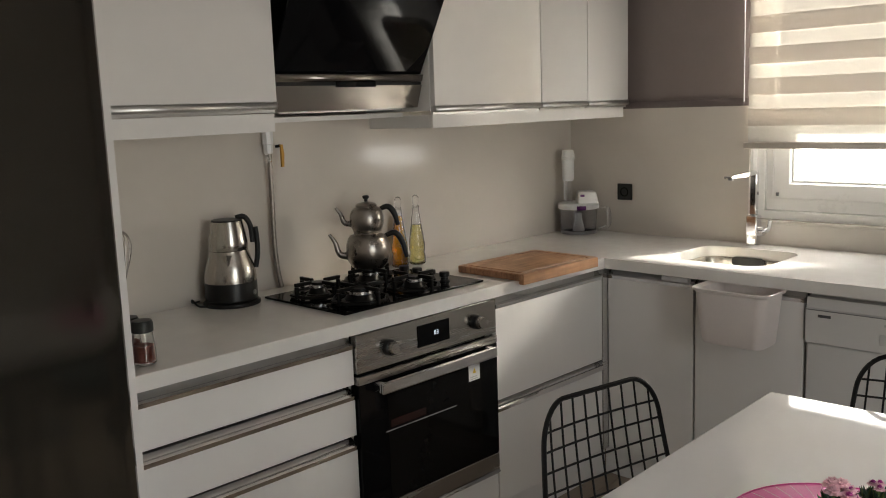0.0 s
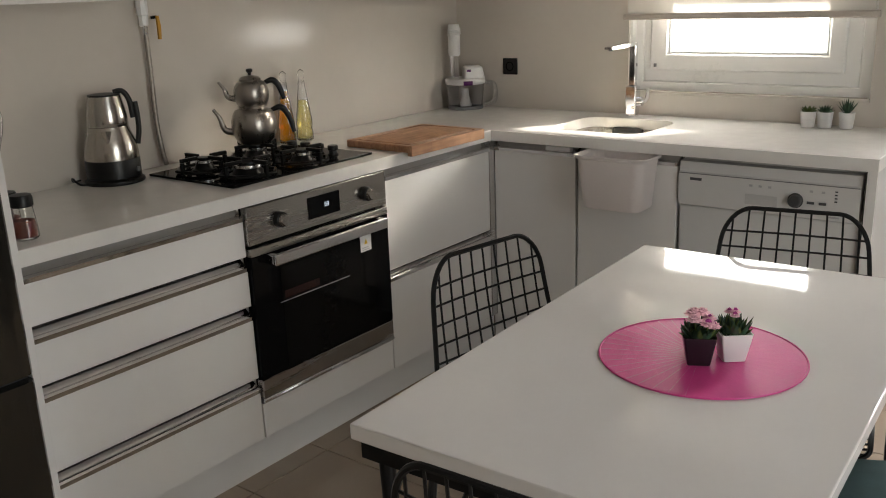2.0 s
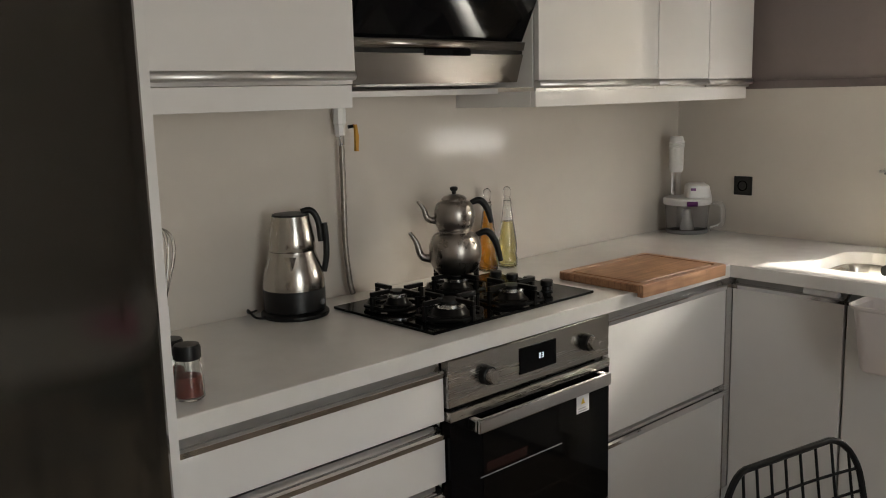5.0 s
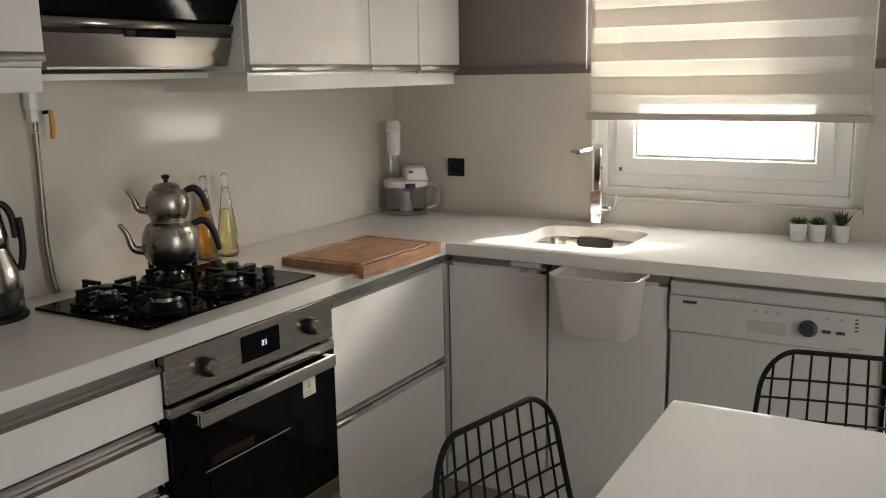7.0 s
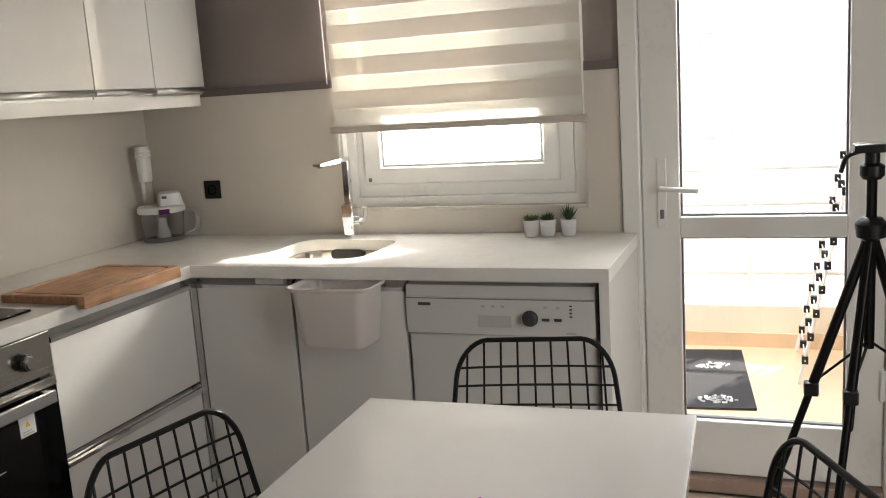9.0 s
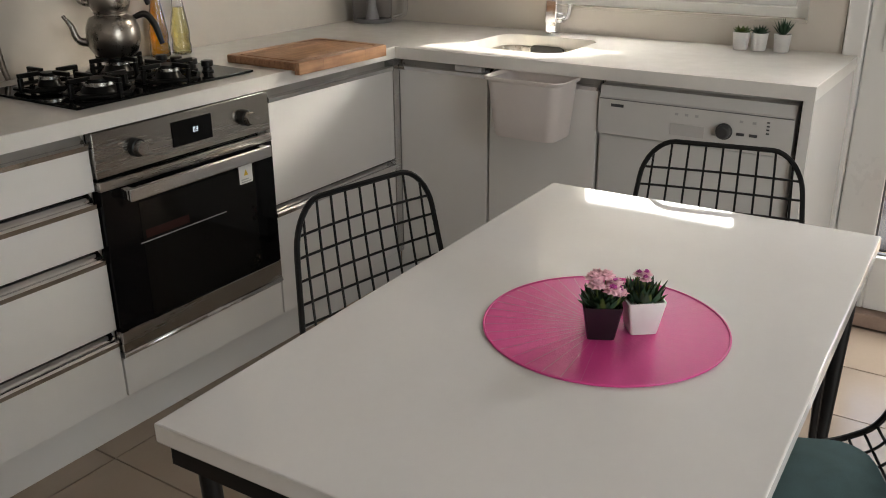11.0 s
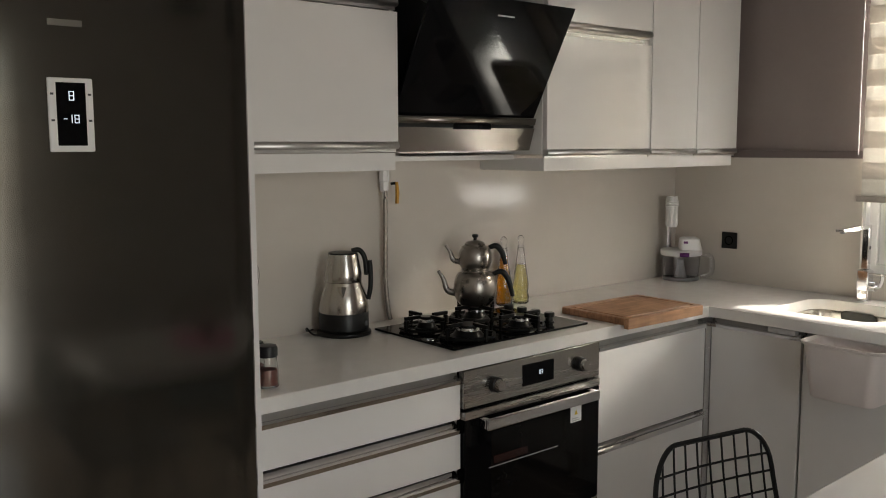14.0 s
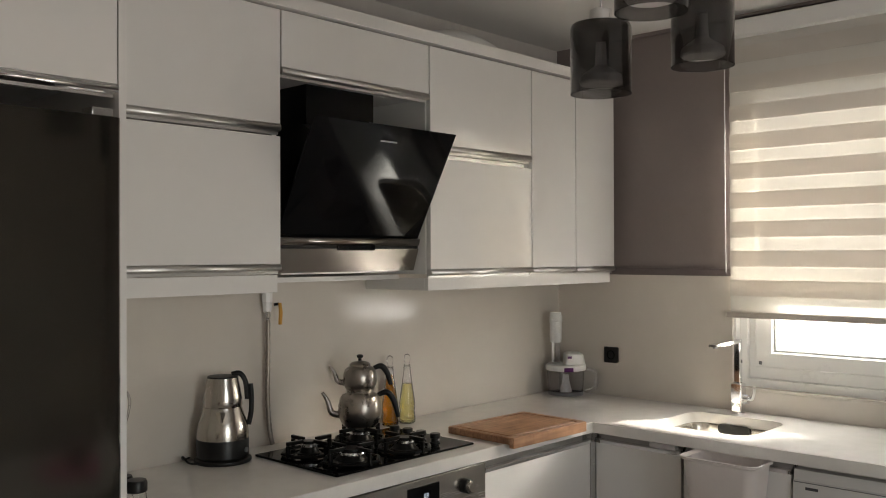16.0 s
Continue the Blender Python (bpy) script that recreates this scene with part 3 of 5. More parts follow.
# added planes that glow, standing in for the washed-out bright distance
structure("backdrop", boxes((59.93, 59.96, -13, 34, -9.0, 14), (40.0, 40.03, -9, 22, -9.0, -1.6)), emitter("backdrop_glow", (1.0, 0.985, 0.955), 0.5), "plain glowing backdrop standing in for the bright distance", "backdrop")

# neighbouring block of flats; its windows poke through the glowing plane
flats = thing("apartment_building", (60.0, 6.0, -9.0), "pale multi-storey apartment building, its wall behind the glowing backdrop", "building")
pw("wall", box(60, 72, 1.2, 30, -9.0, 26), FACADE, flats)
for sy in range(5):
    for sz in range(10):
        yy, z_ = 2.6 + 5.2 * sy, -5.8 + 3.0 * sz
        wn_ = pw("window", boxes((59.9, 60.05, yy, yy + 2.0, z_, z_ + 0.06), (59.9, 60.05, yy, yy + 2.0, z_ + 0.5, z_ + 0.56), (59.9, 60.05, yy, yy + 0.06, z_ + 0.06, z_ + 0.5),
                                 (59.9, 60.05, yy + 1.94, yy + 2.0, z_ + 0.06, z_ + 0.5)), PVC, flats)
        pw("pane", box(59.97, 59.99, yy + 0.06, yy + 1.94, z_ + 0.06, z_ + 0.5), FACADE_GLASS, wn_)
pw("roof", box(59.4, 72.6, 0.6, 30.6, 26.0, 26.5), FACADE, flats)

# ---------------------------------------------------------------- base cabinets along the cooker wall
FY = 2.04          # face of the fronts
HT, HB = 0.90, 0.86


def strip_x(x0, x1, z, y=FY):
    """Chrome grip profile along x: a rounded lip over a hollow."""
    return prism_x([(y - 0.002, z - 0.016), (y - 0.004, z - 0.004), (y + 0.001, z + 0.001), (y + 0.012, z), (y + 0.016, z + 0.006), (y + 0.03, z + 0.016), (y + 0.034, z + 0.016),
                    (y + 0.034, z - 0.02), (y + 0.02, z - 0.02)], x0, x1)


def drawer_front(unit, x0, x1, z0, z1, label="glossy white drawer front"):
    d = pw("drawer_front", box(x0, x1, FY, FY + 0.019, z0, z1 - 0.016, 0.0015), LACQUER, unit, label)
    pw("grip_profile", strip_x(x0, x1, z1), CHROME, d, "chrome grip profile")
    return d


drawers = thing("drawer_unit", (1.44, 2.3, 0.13), "white base unit with four drawers and chrome grips", "cabinet")
pw("carcass", boxes((1.107, 1.122, FY + 0.034, 2.60, 0.13, 0.858), (1.752, 1.768, FY + 0.034, 2.60, 0.13, 0.858), (1.122, 1.752, FY + 0.054, 2.60, 0.13, 0.146), (1.122, 1.752, 2.585, 2.60, 0.146, 0.858)), CARCASS, drawers)
pw("back_channel", box(1.122, 1.752, FY + 0.045, FY + 0.053, 0.146, 0.858), ALU, drawers, "dull metal channel behind the grips")
for za, zb in ((0.136, 0.305), (0.336, 0.536), (0.563, 0.685), (0.712, 0.832)):
    drawer_front(drawers, 1.108, 1.766, za, zb)

tall = thing("side_panel", (1.095, 2.31, 0.0), "tall white side panel beside the refrigerator", "panel")
pw("board", box(1.086, 1.104, 2.0, 2.615, 0.0, 2.262, 0.001), LACQUER, tall)

housing = thing("oven_housing", (2.073, 2.3, 0.13), "white built-in oven housing unit", "cabinet")
pw("carcass", boxes((1.770, 1.779, FY + 0.03, 2.60, 0.13, 0.858), (2.367, 2.376, FY + 0.03, 2.60, 0.13, 0.858), (1.779, 2.367, FY + 0.022, 2.60, 0.255, 0.265)), CARCASS, housing)
pw("bottom_panel", box(1.772, 2.374, FY, FY + 0.019, 0.136, 0.247, 0.0015), LACQUER, housing)
pw("vent_strip", prism_x([(FY - 0.004, 0.249), (FY - 0.012, 0.258), (FY - 0.004, 0.268), (FY + 0.02, 0.268), (FY + 0.02, 0.249)], 1.772, 2.374), ALU, housing, "satin metal strip under the oven")

oven = thing("oven", (2.073, 2.05, 0.27), "built-in steel and black glass electric oven", "oven")
OX0, OX1 = 1.770, 2.367
pw("control_panel", box(OX0, OX1, FY - 0.012, FY + 0.012, 0.742, 0.855, 0.002), INOX, oven, "brushed steel control panel")
pw("cavity", box(OX0 + 0.02, OX1 - 0.02, FY + 0.02, 2.55, 0.272, 0.85), BLACKMETAL, oven)
disp = pw("display", box(2.008, 2.145, FY - 0.0145, FY - 0.0115, 0.768, 0.834, 0.0008), BLACKGLASS, oven, "black clock display")


def seven(bm, digit, x, y, z, w, h, t):
    """A seven-segment digit in the xz plane."""
    on = {0: "abcdef", 1: "bc", 3: "abgcd", 8: "abcdefg"}[digit]
    seg = {"a": (0, w, h - t, h), "g": (0, w, h / 2 - t / 2, h / 2 + t / 2), "d": (0, w, 0, t), "b": (w - t, w, h / 2, h), "c": (w - t, w, 0, h / 2), "f": (0, t, h / 2, h), "e": (0, t, 0, h / 2)}
    for s in on:
        a, b, c, d = seg[s]
        add_box(bm, x + a, x + b, y - 0.0006, y, z + c, z + d)


bm = bmesh.new()
seven(bm, 0, 2.078, FY - 0.0146, 0.796, 0.0065, 0.013, 0.0013)
seven(bm, 3, 2.088, FY - 0.0146, 0.796, 0.0065, 0.013, 0.0013)
pw("digits", bm, LED, disp, "lit clock digits")
for kx in (1.890, 2.268):
    kn = part("knob", lathe([(0.021, 0.0), (0.021, 0.006), (0.0185, 0.008), (0.0175, 0.03), (0.0155, 0.033), (0, 0.0335)], n=28), INOX, oven, "round steel knob")
    kn.matrix_local = Matrix.Translation(Vector((kx - 2.073, FY - 0.0122 - 2.05, 0.797 - 0.27))) @ pose(0, 0, 0, 90, 0, 0)
    part("collar", lathe([(0.024, -0.001), (0.0225, 0.016), (0.0186, 0.018), (0.0205, -0.001)], n=28), BLACKPLASTIC, kn)
odoor = pw("oven_door", box(OX0, OX1, FY - 0.014, FY + 0.014, 0.329, 0.708, 0.002), BLACKGLASS, oven, "black glass oven door")
pw("top_trim", box(OX0, OX1, FY - 0.016, FY + 0.012, 0.709, 0.733, 0.002), INOX, odoor, "steel trim over the glass")
pw("bottom_trim", box(OX0, OX1, FY - 0.014, FY + 0.012, 0.271, 0.328, 0.002), INOX, odoor, "steel trim under the glass")
hx0, hx1, hz = 1.826, 2.325, 0.692
pw("handle", boxes((hx0, hx1, FY - 0.054, FY - 0.042, hz - 0.017, hz + 0.017), (hx0, hx0 + 0.022, FY - 0.044, FY - 0.0142, hz - 0.015, hz + 0.015),
                   (hx1 - 0.022, hx1, FY - 0.044, FY - 0.0142, hz - 0.015, hz + 0.015), bevel=0.004), ALU, odoor, "flat satin metal door handle")
stk = pw("sticker", box(2.225, 2.277, FY - 0.0158, FY - 0.0142, 0.608, 0.666), WHITEPLASTIC, odoor, "white warning sticker")
pw("warning_mark", prism_y([(2.243, 0.632), (2.259, 0.632), (2.251, 0.649)], FY - 0.0166, FY - 0.016), WARN, stk, "yellow triangle", smooth=False)
pw("warning_text", boxes((2.232, 2.27, FY - 0.0164, FY - 0.016, 0.612, 0.615), (2.232, 2.262, FY - 0.0164, FY - 0.016, 0.619, 0.622)), PALEINK, stk, "", False)
pw("rack_line", box(1.865, 2.165, FY - 0.0158, FY - 0.0148, 0.545, 0.5475), PALEINK, odoor, "pale oven shelf line behind the glass")
wdw = mat("oven_window", (0.006, 0.0055, 0.005), 0.06, vary=0.1, spec=0.14)
pw("oven_window", box(1.875, 2.285, FY - 0.0153, FY - 0.0142, 0.335, 0.655), wdw, odoor, "smoky oven window")
pw("baking_tray", box(1.885, 2.03, FY - 0.0158, FY - 0.0154, 0.555, 0.578), mat("dull_red", (0.03, 0.008, 0.007), 0.25), odoor, "dim reddish tray behind the glass")

pans = thing("pan_drawer_unit", (2.68, 2.3, 0.13), "white corner unit with two deep drawers", "cabinet")
pw("carcass", boxes((2.379, 2.395, FY + 0.034, 2.60, 0.13, 0.858), (2.395, 3.03, FY + 0.054, 2.60, 0.13, 0.146), (2.395, 3.03, 2.585, 2.60, 0.146, 0.858)), CARCASS, pans)
pw("back_channel", box(2.395, 3.0, FY + 0.045, FY + 0.053, 0.146, 0.858), ALU, pans)
drawer_front(pans, 2.380, 2.995, 0.136, 0.475)
drawer_front(pans, 2.380, 2.995, 0.50, 0.832)
pw("corner_post", box(2.9965, 3.042, FY - 0.003, FY + 0.04, 0.136, 0.857, 0.002), ALU, pans, "slim metal corner post")
structure("plinth_north", box(1.107, 3.09, 2.095, 2.11, 0.0, 0.1285, 0.001), LACQUER, "white plinth under the base units", "plinth")

# base units along the window wall
FX = 3.03


def strip_y(y0, y1, z, x=FX):
    return prism_y([(x - 0.002, z - 0.016), (x - 0.004, z - 0.004), (x + 0.001, z + 0.001), (x + 0.012, z), (x + 0.016, z + 0.006), (x + 0.03, z + 0.016), (x + 0.034, z + 0.016),
                    (x + 0.034, z - 0.02), (x + 0.02, z - 0.02)], y0, y1)


def door_unit(name, y0, y1, label):
    u = thing(name, (3.3, (y0 + y1) / 2, 0.13), label, "cabinet")
    pw("carcass", boxes((FX + 0.036, 3.58, y0 + 0.001, y0 + 0.016, 0.13, 0.7), (FX + 0.036, 3.58, y1 - 0.016, y1 - 0.001, 0.13, 0.7), (FX + 0.036, 3.58, y0 + 0.016, y1 - 0.016, 0.13, 0.146)), CARCASS, u)
    pw("back_channel", box(FX + 0.036, FX + 0.044, y0 + 0.001, y1 - 0.001, 0.79, 0.858), ALU, u)
    d = pw("cabinet_door", box(FX, FX + 0.019, y0 + 0.003, y1 - 0.003, 0.136, 0.816, 0.0015), LACQUER, u, "glossy white cabinet door")
    pw("grip_profile", strip_y(y0 + 0.003, y1 - 0.003, 0.832), CHROME, d, "chrome grip profile")
    return u


door_unit("corner_cabinet", 1.676, 2.038, "white corner base cabinet with a plain door")
door_unit("sink_cabinet", 1.283, 1.672, "white sink base cabinet with a bin on its door")
clipb = thing("grip_cover", (3.02, 1.745, 0.832), "white plastic cover clipped on the metal grip", "cover")
pw("cover", box(FX - 0.012, FX + 0.014, 1.695, 1.80, 0.834, 0.852, 0.003), WHITEPLASTIC, clipb)
endp = thing("end_panel", (3.3, 0.671, 0.0), "white end panel closing the base units", "panel")
pw("board", box(3.005, 3.59, 0.655, 0.684, 0.0, 0.859, 0.001), LACQUER, endp)
structure("plinth_east", box(3.095, 3.11, 1.285, 2.094, 0.0, 0.1285, 0.001), LACQUER, "white plinth under the sink units", "plinth")

dw = thing("dishwasher", (3.3, 0.985, 0.0), "white freestanding dishwasher under the worktop", "dishwasher")
DY0, DY1 = 0.697, 1.277
pw("body", box(FX + 0.03, 3.58, DY0, DY1, 0.03, 0.845, 0.004), DWWHITE, dw)
pw("plinth", box(FX + 0.045, FX + 0.055, DY0 + 0.01, DY1 - 0.01, 0.0, 0.10), DARK, dw)
pw("front_door", box(FX, FX + 0.028, DY0 + 0.002, DY1 - 0.002, 0.115, 0.688, 0.006), DWWHITE, dw)
fascia = pw("control_fascia", prism_y([(FX - 0.012, 0.692), (FX - 0.014, 0.80), (FX - 0.006, 0.806), (FX - 0.002, 0.838), (FX + 0.028, 0.841), (FX + 0.028, 0.692)], DY0 + 0.002, DY1 - 0.002), DWWHITE, dw, "", False)
pw("top_seam", box(FX - 0.0155, FX - 0.0135, DY0 + 0.004, DY1 - 0.004, 0.7995, 0.802), GREY, fascia)
# no hollow here: the recess's shade is put into a darker flat plate
pw("grip_recess", box(FX - 0.0150, FX - 0.0125, 0.945, 1.047, 0.716, 0.75, 0.001), mat("grip_recess_shade", (0.5, 0.49, 0.48), 0.4), fascia, "flat plate toned darker as the shade of a grip recess")
kn = part("programme_knob", lathe([(0.024, 0), (0.024, 0.004), (0.02, 0.006), (0.0185, 0.022), (0.016, 0.025), (0, 0.025)], n=28), mat("knob_grey", (0.05, 0.05, 0.052), 0.35), fascia, "dark grey programme knob")
kn.matrix_local = Matrix.Translation((FX - 0.0125, 0.888, 0.745)) @ pose(0, 0, 0, 0, -90, 0)
for yy in (0.842, 0.806):
    pw("button", box(FX - 0.0165, FX - 0.0125, yy - 0.011, yy + 0.011, 0.738, 0.746, 0.001), INK, fascia, "dark push button")
for i in range(4):
    pw("lamp_dot", box(FX - 0.0152, FX - 0.0125, 0.768 - 0.004, 0.768 + 0.004, 0.751 + 0.0105 * i, 0.755 + 0.0105 * i), INK, fascia)
for yy in (1.03, 1.0, 0.97, 0.842, 0.806):
    pw("symbol", box(FX - 0.0148, FX - 0.0128, yy - 0.005, yy + 0.005, 0.775, 0.782), PALEINK, fascia)
pw("logo_bar", box(FX - 0.0150, FX - 0.0128, 1.195, 1.235, 0.778, 0.787), INK, fascia, "small dark maker's mark")
pw("model_bar", box(FX - 0.0140, FX - 0.0118, 0.755, 0.785, 0.700, 0.705), PALEINK, fascia)
# solid near-black strip as the shade inside the gap
structure("filler_gap", box(FX + 0.02, FX + 0.028, 0.685, 0.696, 0.0, 0.858), DARK, "dark strip painting the shade in the gap beside the dishwasher", "gap")

# ---------------------------------------------------------------- worktop with sink cut-out
CX0, CY0 = 2.99, 2.024
SINK = rounded(3.115, 3.465, 1.468, 1.852, 0.075, 7)
bm = bmesh.new()
outer = [(1.105, CY0), (CX0, CY0), (CX0, 0.652), (XE - 0.013, 0.652), (XE - 0.013, YN - 0.013), (1.105, YN - 0.013)]
edges = []
for lp in (outer, SINK):
    vs = [bm.verts.new((x, y, HB)) for x, y in lp]
    edges += [bm.edges.new((vs[i], vs[(i + 1) % len(vs)])) for i in range(len(vs))]
bmesh.ops.triangle_fill(bm, use_beauty=True, use_dissolve=False, edges=edges)
ex = bmesh.ops.extrude_face_region(bm, geom=[f for f in bm.faces])
bmesh.ops.translate(bm, verts=[g for g in ex["geom"] if isinstance(g, bmesh.types.BMVert)], vec=(0, 0, HT - HB))
bmesh.ops.recalc_face_normals(bm, faces=bm.faces)
sharp = [e for e in bm.edges if len(e.link_faces) == 2 and e.calc_face_angle() > 0.8 and all(v.co.z > HT - 1e-4 for v in e.verts)]
bmesh.ops.bevel(bm, geom=sharp, offset=0.003, segments=2, profile=0.5, affect="EDGES")
worktop = thing("worktop", (3.0, 2.0, HB), "white quartz L-shaped worktop", "worktop")
pw("slab", bm, QUARTZ, worktop)

sink = thing("sink", (3.28, 1.67, 0.72), "undermounted brushed steel kitchen sink", "sink")


def ring(x0, x1, y0, y1, r, z):
    return [(x, y, z) for x, y in rounded(x0, x1, y0, y1, r, 7)]


pw("bowl", loft([ring(3.095, 3.485, 1.448, 1.872, 0.08, HB - 0.001), ring(3.118, 3.462, 1.471, 1.849, 0.073, HB - 0.001), ring(3.122, 3.458, 1.475, 1.845, 0.07, HB - 0.012), ring(3.13, 3.45, 1.483, 1.837, 0.07, 0.74),
                 ring(3.14, 3.425, 1.51, 1.825, 0.06, 0.722), ring(3.25, 3.31, 1.64, 1.70, 0.028, 0.718)], False, True), SINKSTEEL, sink)
pw("drain", lathe([(0.042, 0.0), (0.04, 0.004), (0.026, 0.002), (0, 0.001)], (3.28, 1.67, 0.7185)), CHROME, sink, "chrome drain")
pw("overflow_plate", loft([[(3.4535 - 0.0075 * k, y, z) for y, z in rounded(1.613, 1.742, 0.829, 0.866, 0.016, 4)] for k in (0, 1)]), BLACKPLASTIC, sink, "dark oval overflow opening")

# ---------------------------------------------------------------- wall cabinets
UY = 2.27


def up_door(unit, x0, x1, z0, z1, grip=True, name="cabinet_door"):
    d = pw(name, box(x0 + 0.0015, x1 - 0.0015, UY, UY + 0.019, z0, z1, 0.0015), LACQUER, unit, "glossy white cabinet door")
    if grip:
        pw("grip_profile", prism_x([(UY - 0.003, z0 - 0.001), (UY - 0.006, z0 - 0.014), (UY - 0.002, z0 - 0.02), (UY + 0.012, z0 - 0.022), (UY + 0.012, z0 - 0.03), (UY + 0.02, z0 - 0.03), (UY + 0.02, z0 - 0.001)], x0 + 0.0015, x1 - 0.0015), SATIN, d, "satin metal grip profile")
    return d


def carcass(unit, x0, x1, z0, z1, y0=UY + 0.022):
    pw("carcass", boxes((x0, x0 + 0.016, y0, YN - 0.002, z0, z1), (x1 - 0.016, x1, y0, YN - 0.002, z0, z1), (x0 + 0.016, x1 - 0.016, y0, YN - 0.002, z0, z0 + 0.016),
                        (x0 + 0.016, x1 - 0.016, y0, YN - 0.002, z1 - 0.016, z1), (x0 + 0.016, x1 - 0.016, YN - 0.01, YN - 0.002, z0 + 0.016, z1 - 0.016)), CARCASS, unit)


u1 = thing("wall_cabinet", (1.425, 2.45, 1.475), "white wall cabinet with two flap doors", "cabinet")
carcass(u1, 1.106, 1.727, 1.481, 2.262)
up_door(u1, 1.106, 1.727, 1.511, 1.887)
up_door(u1, 1.106, 1.727, 1.923, 2.262)
pw("channel", box(1.122, 1.711, UY + 0.024, UY + 0.03, 1.885, 1.925), ALU, u1)
pw("pelmet", box(1.106, 1.723, UY + 0.012, UY + 0.03, 1.427, 1.479, 0.001), LACQUER, u1)

u2 = thing("hood_cabinet", (2.045, 2.45, 2.08), "white flap cabinet over the cooker hood", "cabinet")
carcass(u2, 1.729, 2.358, 2.079, 2.262)
up_door(u2, 1.729, 2.358, 2.094, 2.262)
u2b = thing("hood_shelf", (2.045, 2.45, 1.452), "white shelf strip under the cooker hood", "shelf")
pw("strip", box(1.727, 2.355, 2.42, YN - 0.014, 1.450, 1.466, 0.001), LACQUER, u2b)

u3 = thing("wall_cabinet", (2.65, 2.45, 1.455), "white wall cabinet with two flap doors", "cabinet")
carcass(u3, 2.360, 2.940, 1.468, 2.262)
up_door(u3, 2.362, 2.940, 1.485, 1.873)
up_door(u3, 2.362, 2.940, 1.923, 2.262)
pw("channel", box(2.377, 2.92, UY + 0.024, UY + 0.03, 1.875, 1.923), ALU, u3)
u4 = thing("wall_cabinet", (3.085, 2.45, 1.455), "narrow white wall cabinet with one tall door", "cabinet")
carcass(u4, 2.942, 3.243, 1.468, 2.262)
up_door(u4, 2.942, 3.243, 1.484, 2.262)
u5 = thing("wall_cabinet", (3.375, 2.45, 1.455), "narrow white wall cabinet in the corner", "cabinet")
carcass(u5, 3.245, 3.542, 1.468, 2.262)
up_door(u5, 3.245, 3.540, 1.483, 2.262)
pel = thing("pelmet", (2.95, 2.3, 1.395), "white light pelmet under the wall cabinets", "pelmet")
pw("front_board", box(2.362, 3.52, UY + 0.012, UY + 0.03, 1.411, 1.455, 0.001), LACQUER, pel)
pw("side_board", box(2.362, 2.38, UY + 0.031, YN - 0.014, 1.411, 1.455, 0.001), LACQUER, pel)
crown = thing("crown_moulding", (2.3, 2.26, 2.264), "white crown board on the wall cabinets", "moulding")
pw("board", box(1.106, 3.542, UY - 0.022, UY + 0.02, 2.266, 2.308, 0.002), LACQUER, crown)

over = thing("bridge_cabinet", (0.78, 2.3, 1.9), "deep white cabinet above the refrigerator", "cabinet")
pw("carcass", boxes((0.376, 1.084, 2.024, YN - 0.002, 1.935, 2.262)), CARCASS, over)
d = pw("cabinet_door", box(0.377, 1.084, 2.002, 2.021, 1.918, 2.262, 0.0015), LACQUER, over, "glossy white cabinet door")
pw("grip_profile", prism_x([(1.999, 1.917), (1.996, 1.904), (2.0, 1.898), (2.014, 1.896), (2.014, 1.888), (2.022, 1.888), (2.022, 1.917)], 0.377, 1.084), CHROME, d)
pw("crown_board", box(0.376, 1.084, 1.98, 2.02, 2.266, 2.308, 0.002), LACQUER, over)
tallb = thing("side_panel", (0.352, 2.31, 0.0), "tall white side panel beside the refrigerator", "panel")
pw("board", box(0.355, 0.373, 2.0, 2.615, 0.0, 2.262, 0.001), LACQUER, tallb)

# ---------------------------------------------------------------- refrigerator
fr = thing("refrigerator", (0.77, 2.28, 0.0), "tall dark steel refrigerator with freezer below", "refrigerator")
RX0, RX1, RY = 0.380, 1.068, 1.945
pw("body", box(RX0 + 0.004, RX1 - 0.004, RY + 0.06, 2.58, 0.03, 1.828, 0.004), mat("fridge_side", (0.14, 0.13, 0.12), 0.5), fr)
bow = lambda z0, z1: loft([[(x, y, z) for x, y in [(RX0, RY + 0.055), (RX0, RY + 0.028), (RX0 + 0.012, RY + 0.012), (RX0 + 0.05, RY + 0.004)]
                            + [(RX0 + (RX1 - RX0) * k / 10, RY - 0.003 * math.sin(math.pi * k / 10)) for k in range(1, 10)]
                            + [(RX1 - 0.03, RY), (RX1 - 0.008, RY + 0.004), (RX1, RY + 0.014), (RX1, RY + 0.055)]] for z in (z0, z1)])
up = pw("upper_door", bow(0.641, 1.835), FRIDGE, fr, "dark brushed steel door")
pw("lower_door", bow(0.05, 0.625), FRIDGE, fr, "dark brushed steel freezer door")
# near-black filler paints the shade between the two doors
pw("door_gap_shade", box(RX0 + 0.006, RX1 - 0.006, RY + 0.03, RY + 0.058, 0.625, 0.641), DARK, fr)
pw("hinge_block", box(RX1 - 0.06, RX1 - 0.012, RY + 0.02, RY + 0.07, 1.8355, 1.856, 0.003), ALU, fr, "grey hinge cover")
cp = pw("control_panel", box(0.641, 0.726, RY - 0.007, RY - 0.0005, 1.490, 1.631, 0.003), WHITEPLASTIC, up, "white frame of the control panel")
pw("touch_screen", box(0.656, 0.711, RY - 0.0082, RY - 0.0068, 1.502, 1.622, 0.0005), BLACKGLASS, cp, "black touch screen")
bm = bmesh.new()
seven(bm, 8, 0.679, RY - 0.0083, 1.588, 0.010, 0.018, 0.0016)
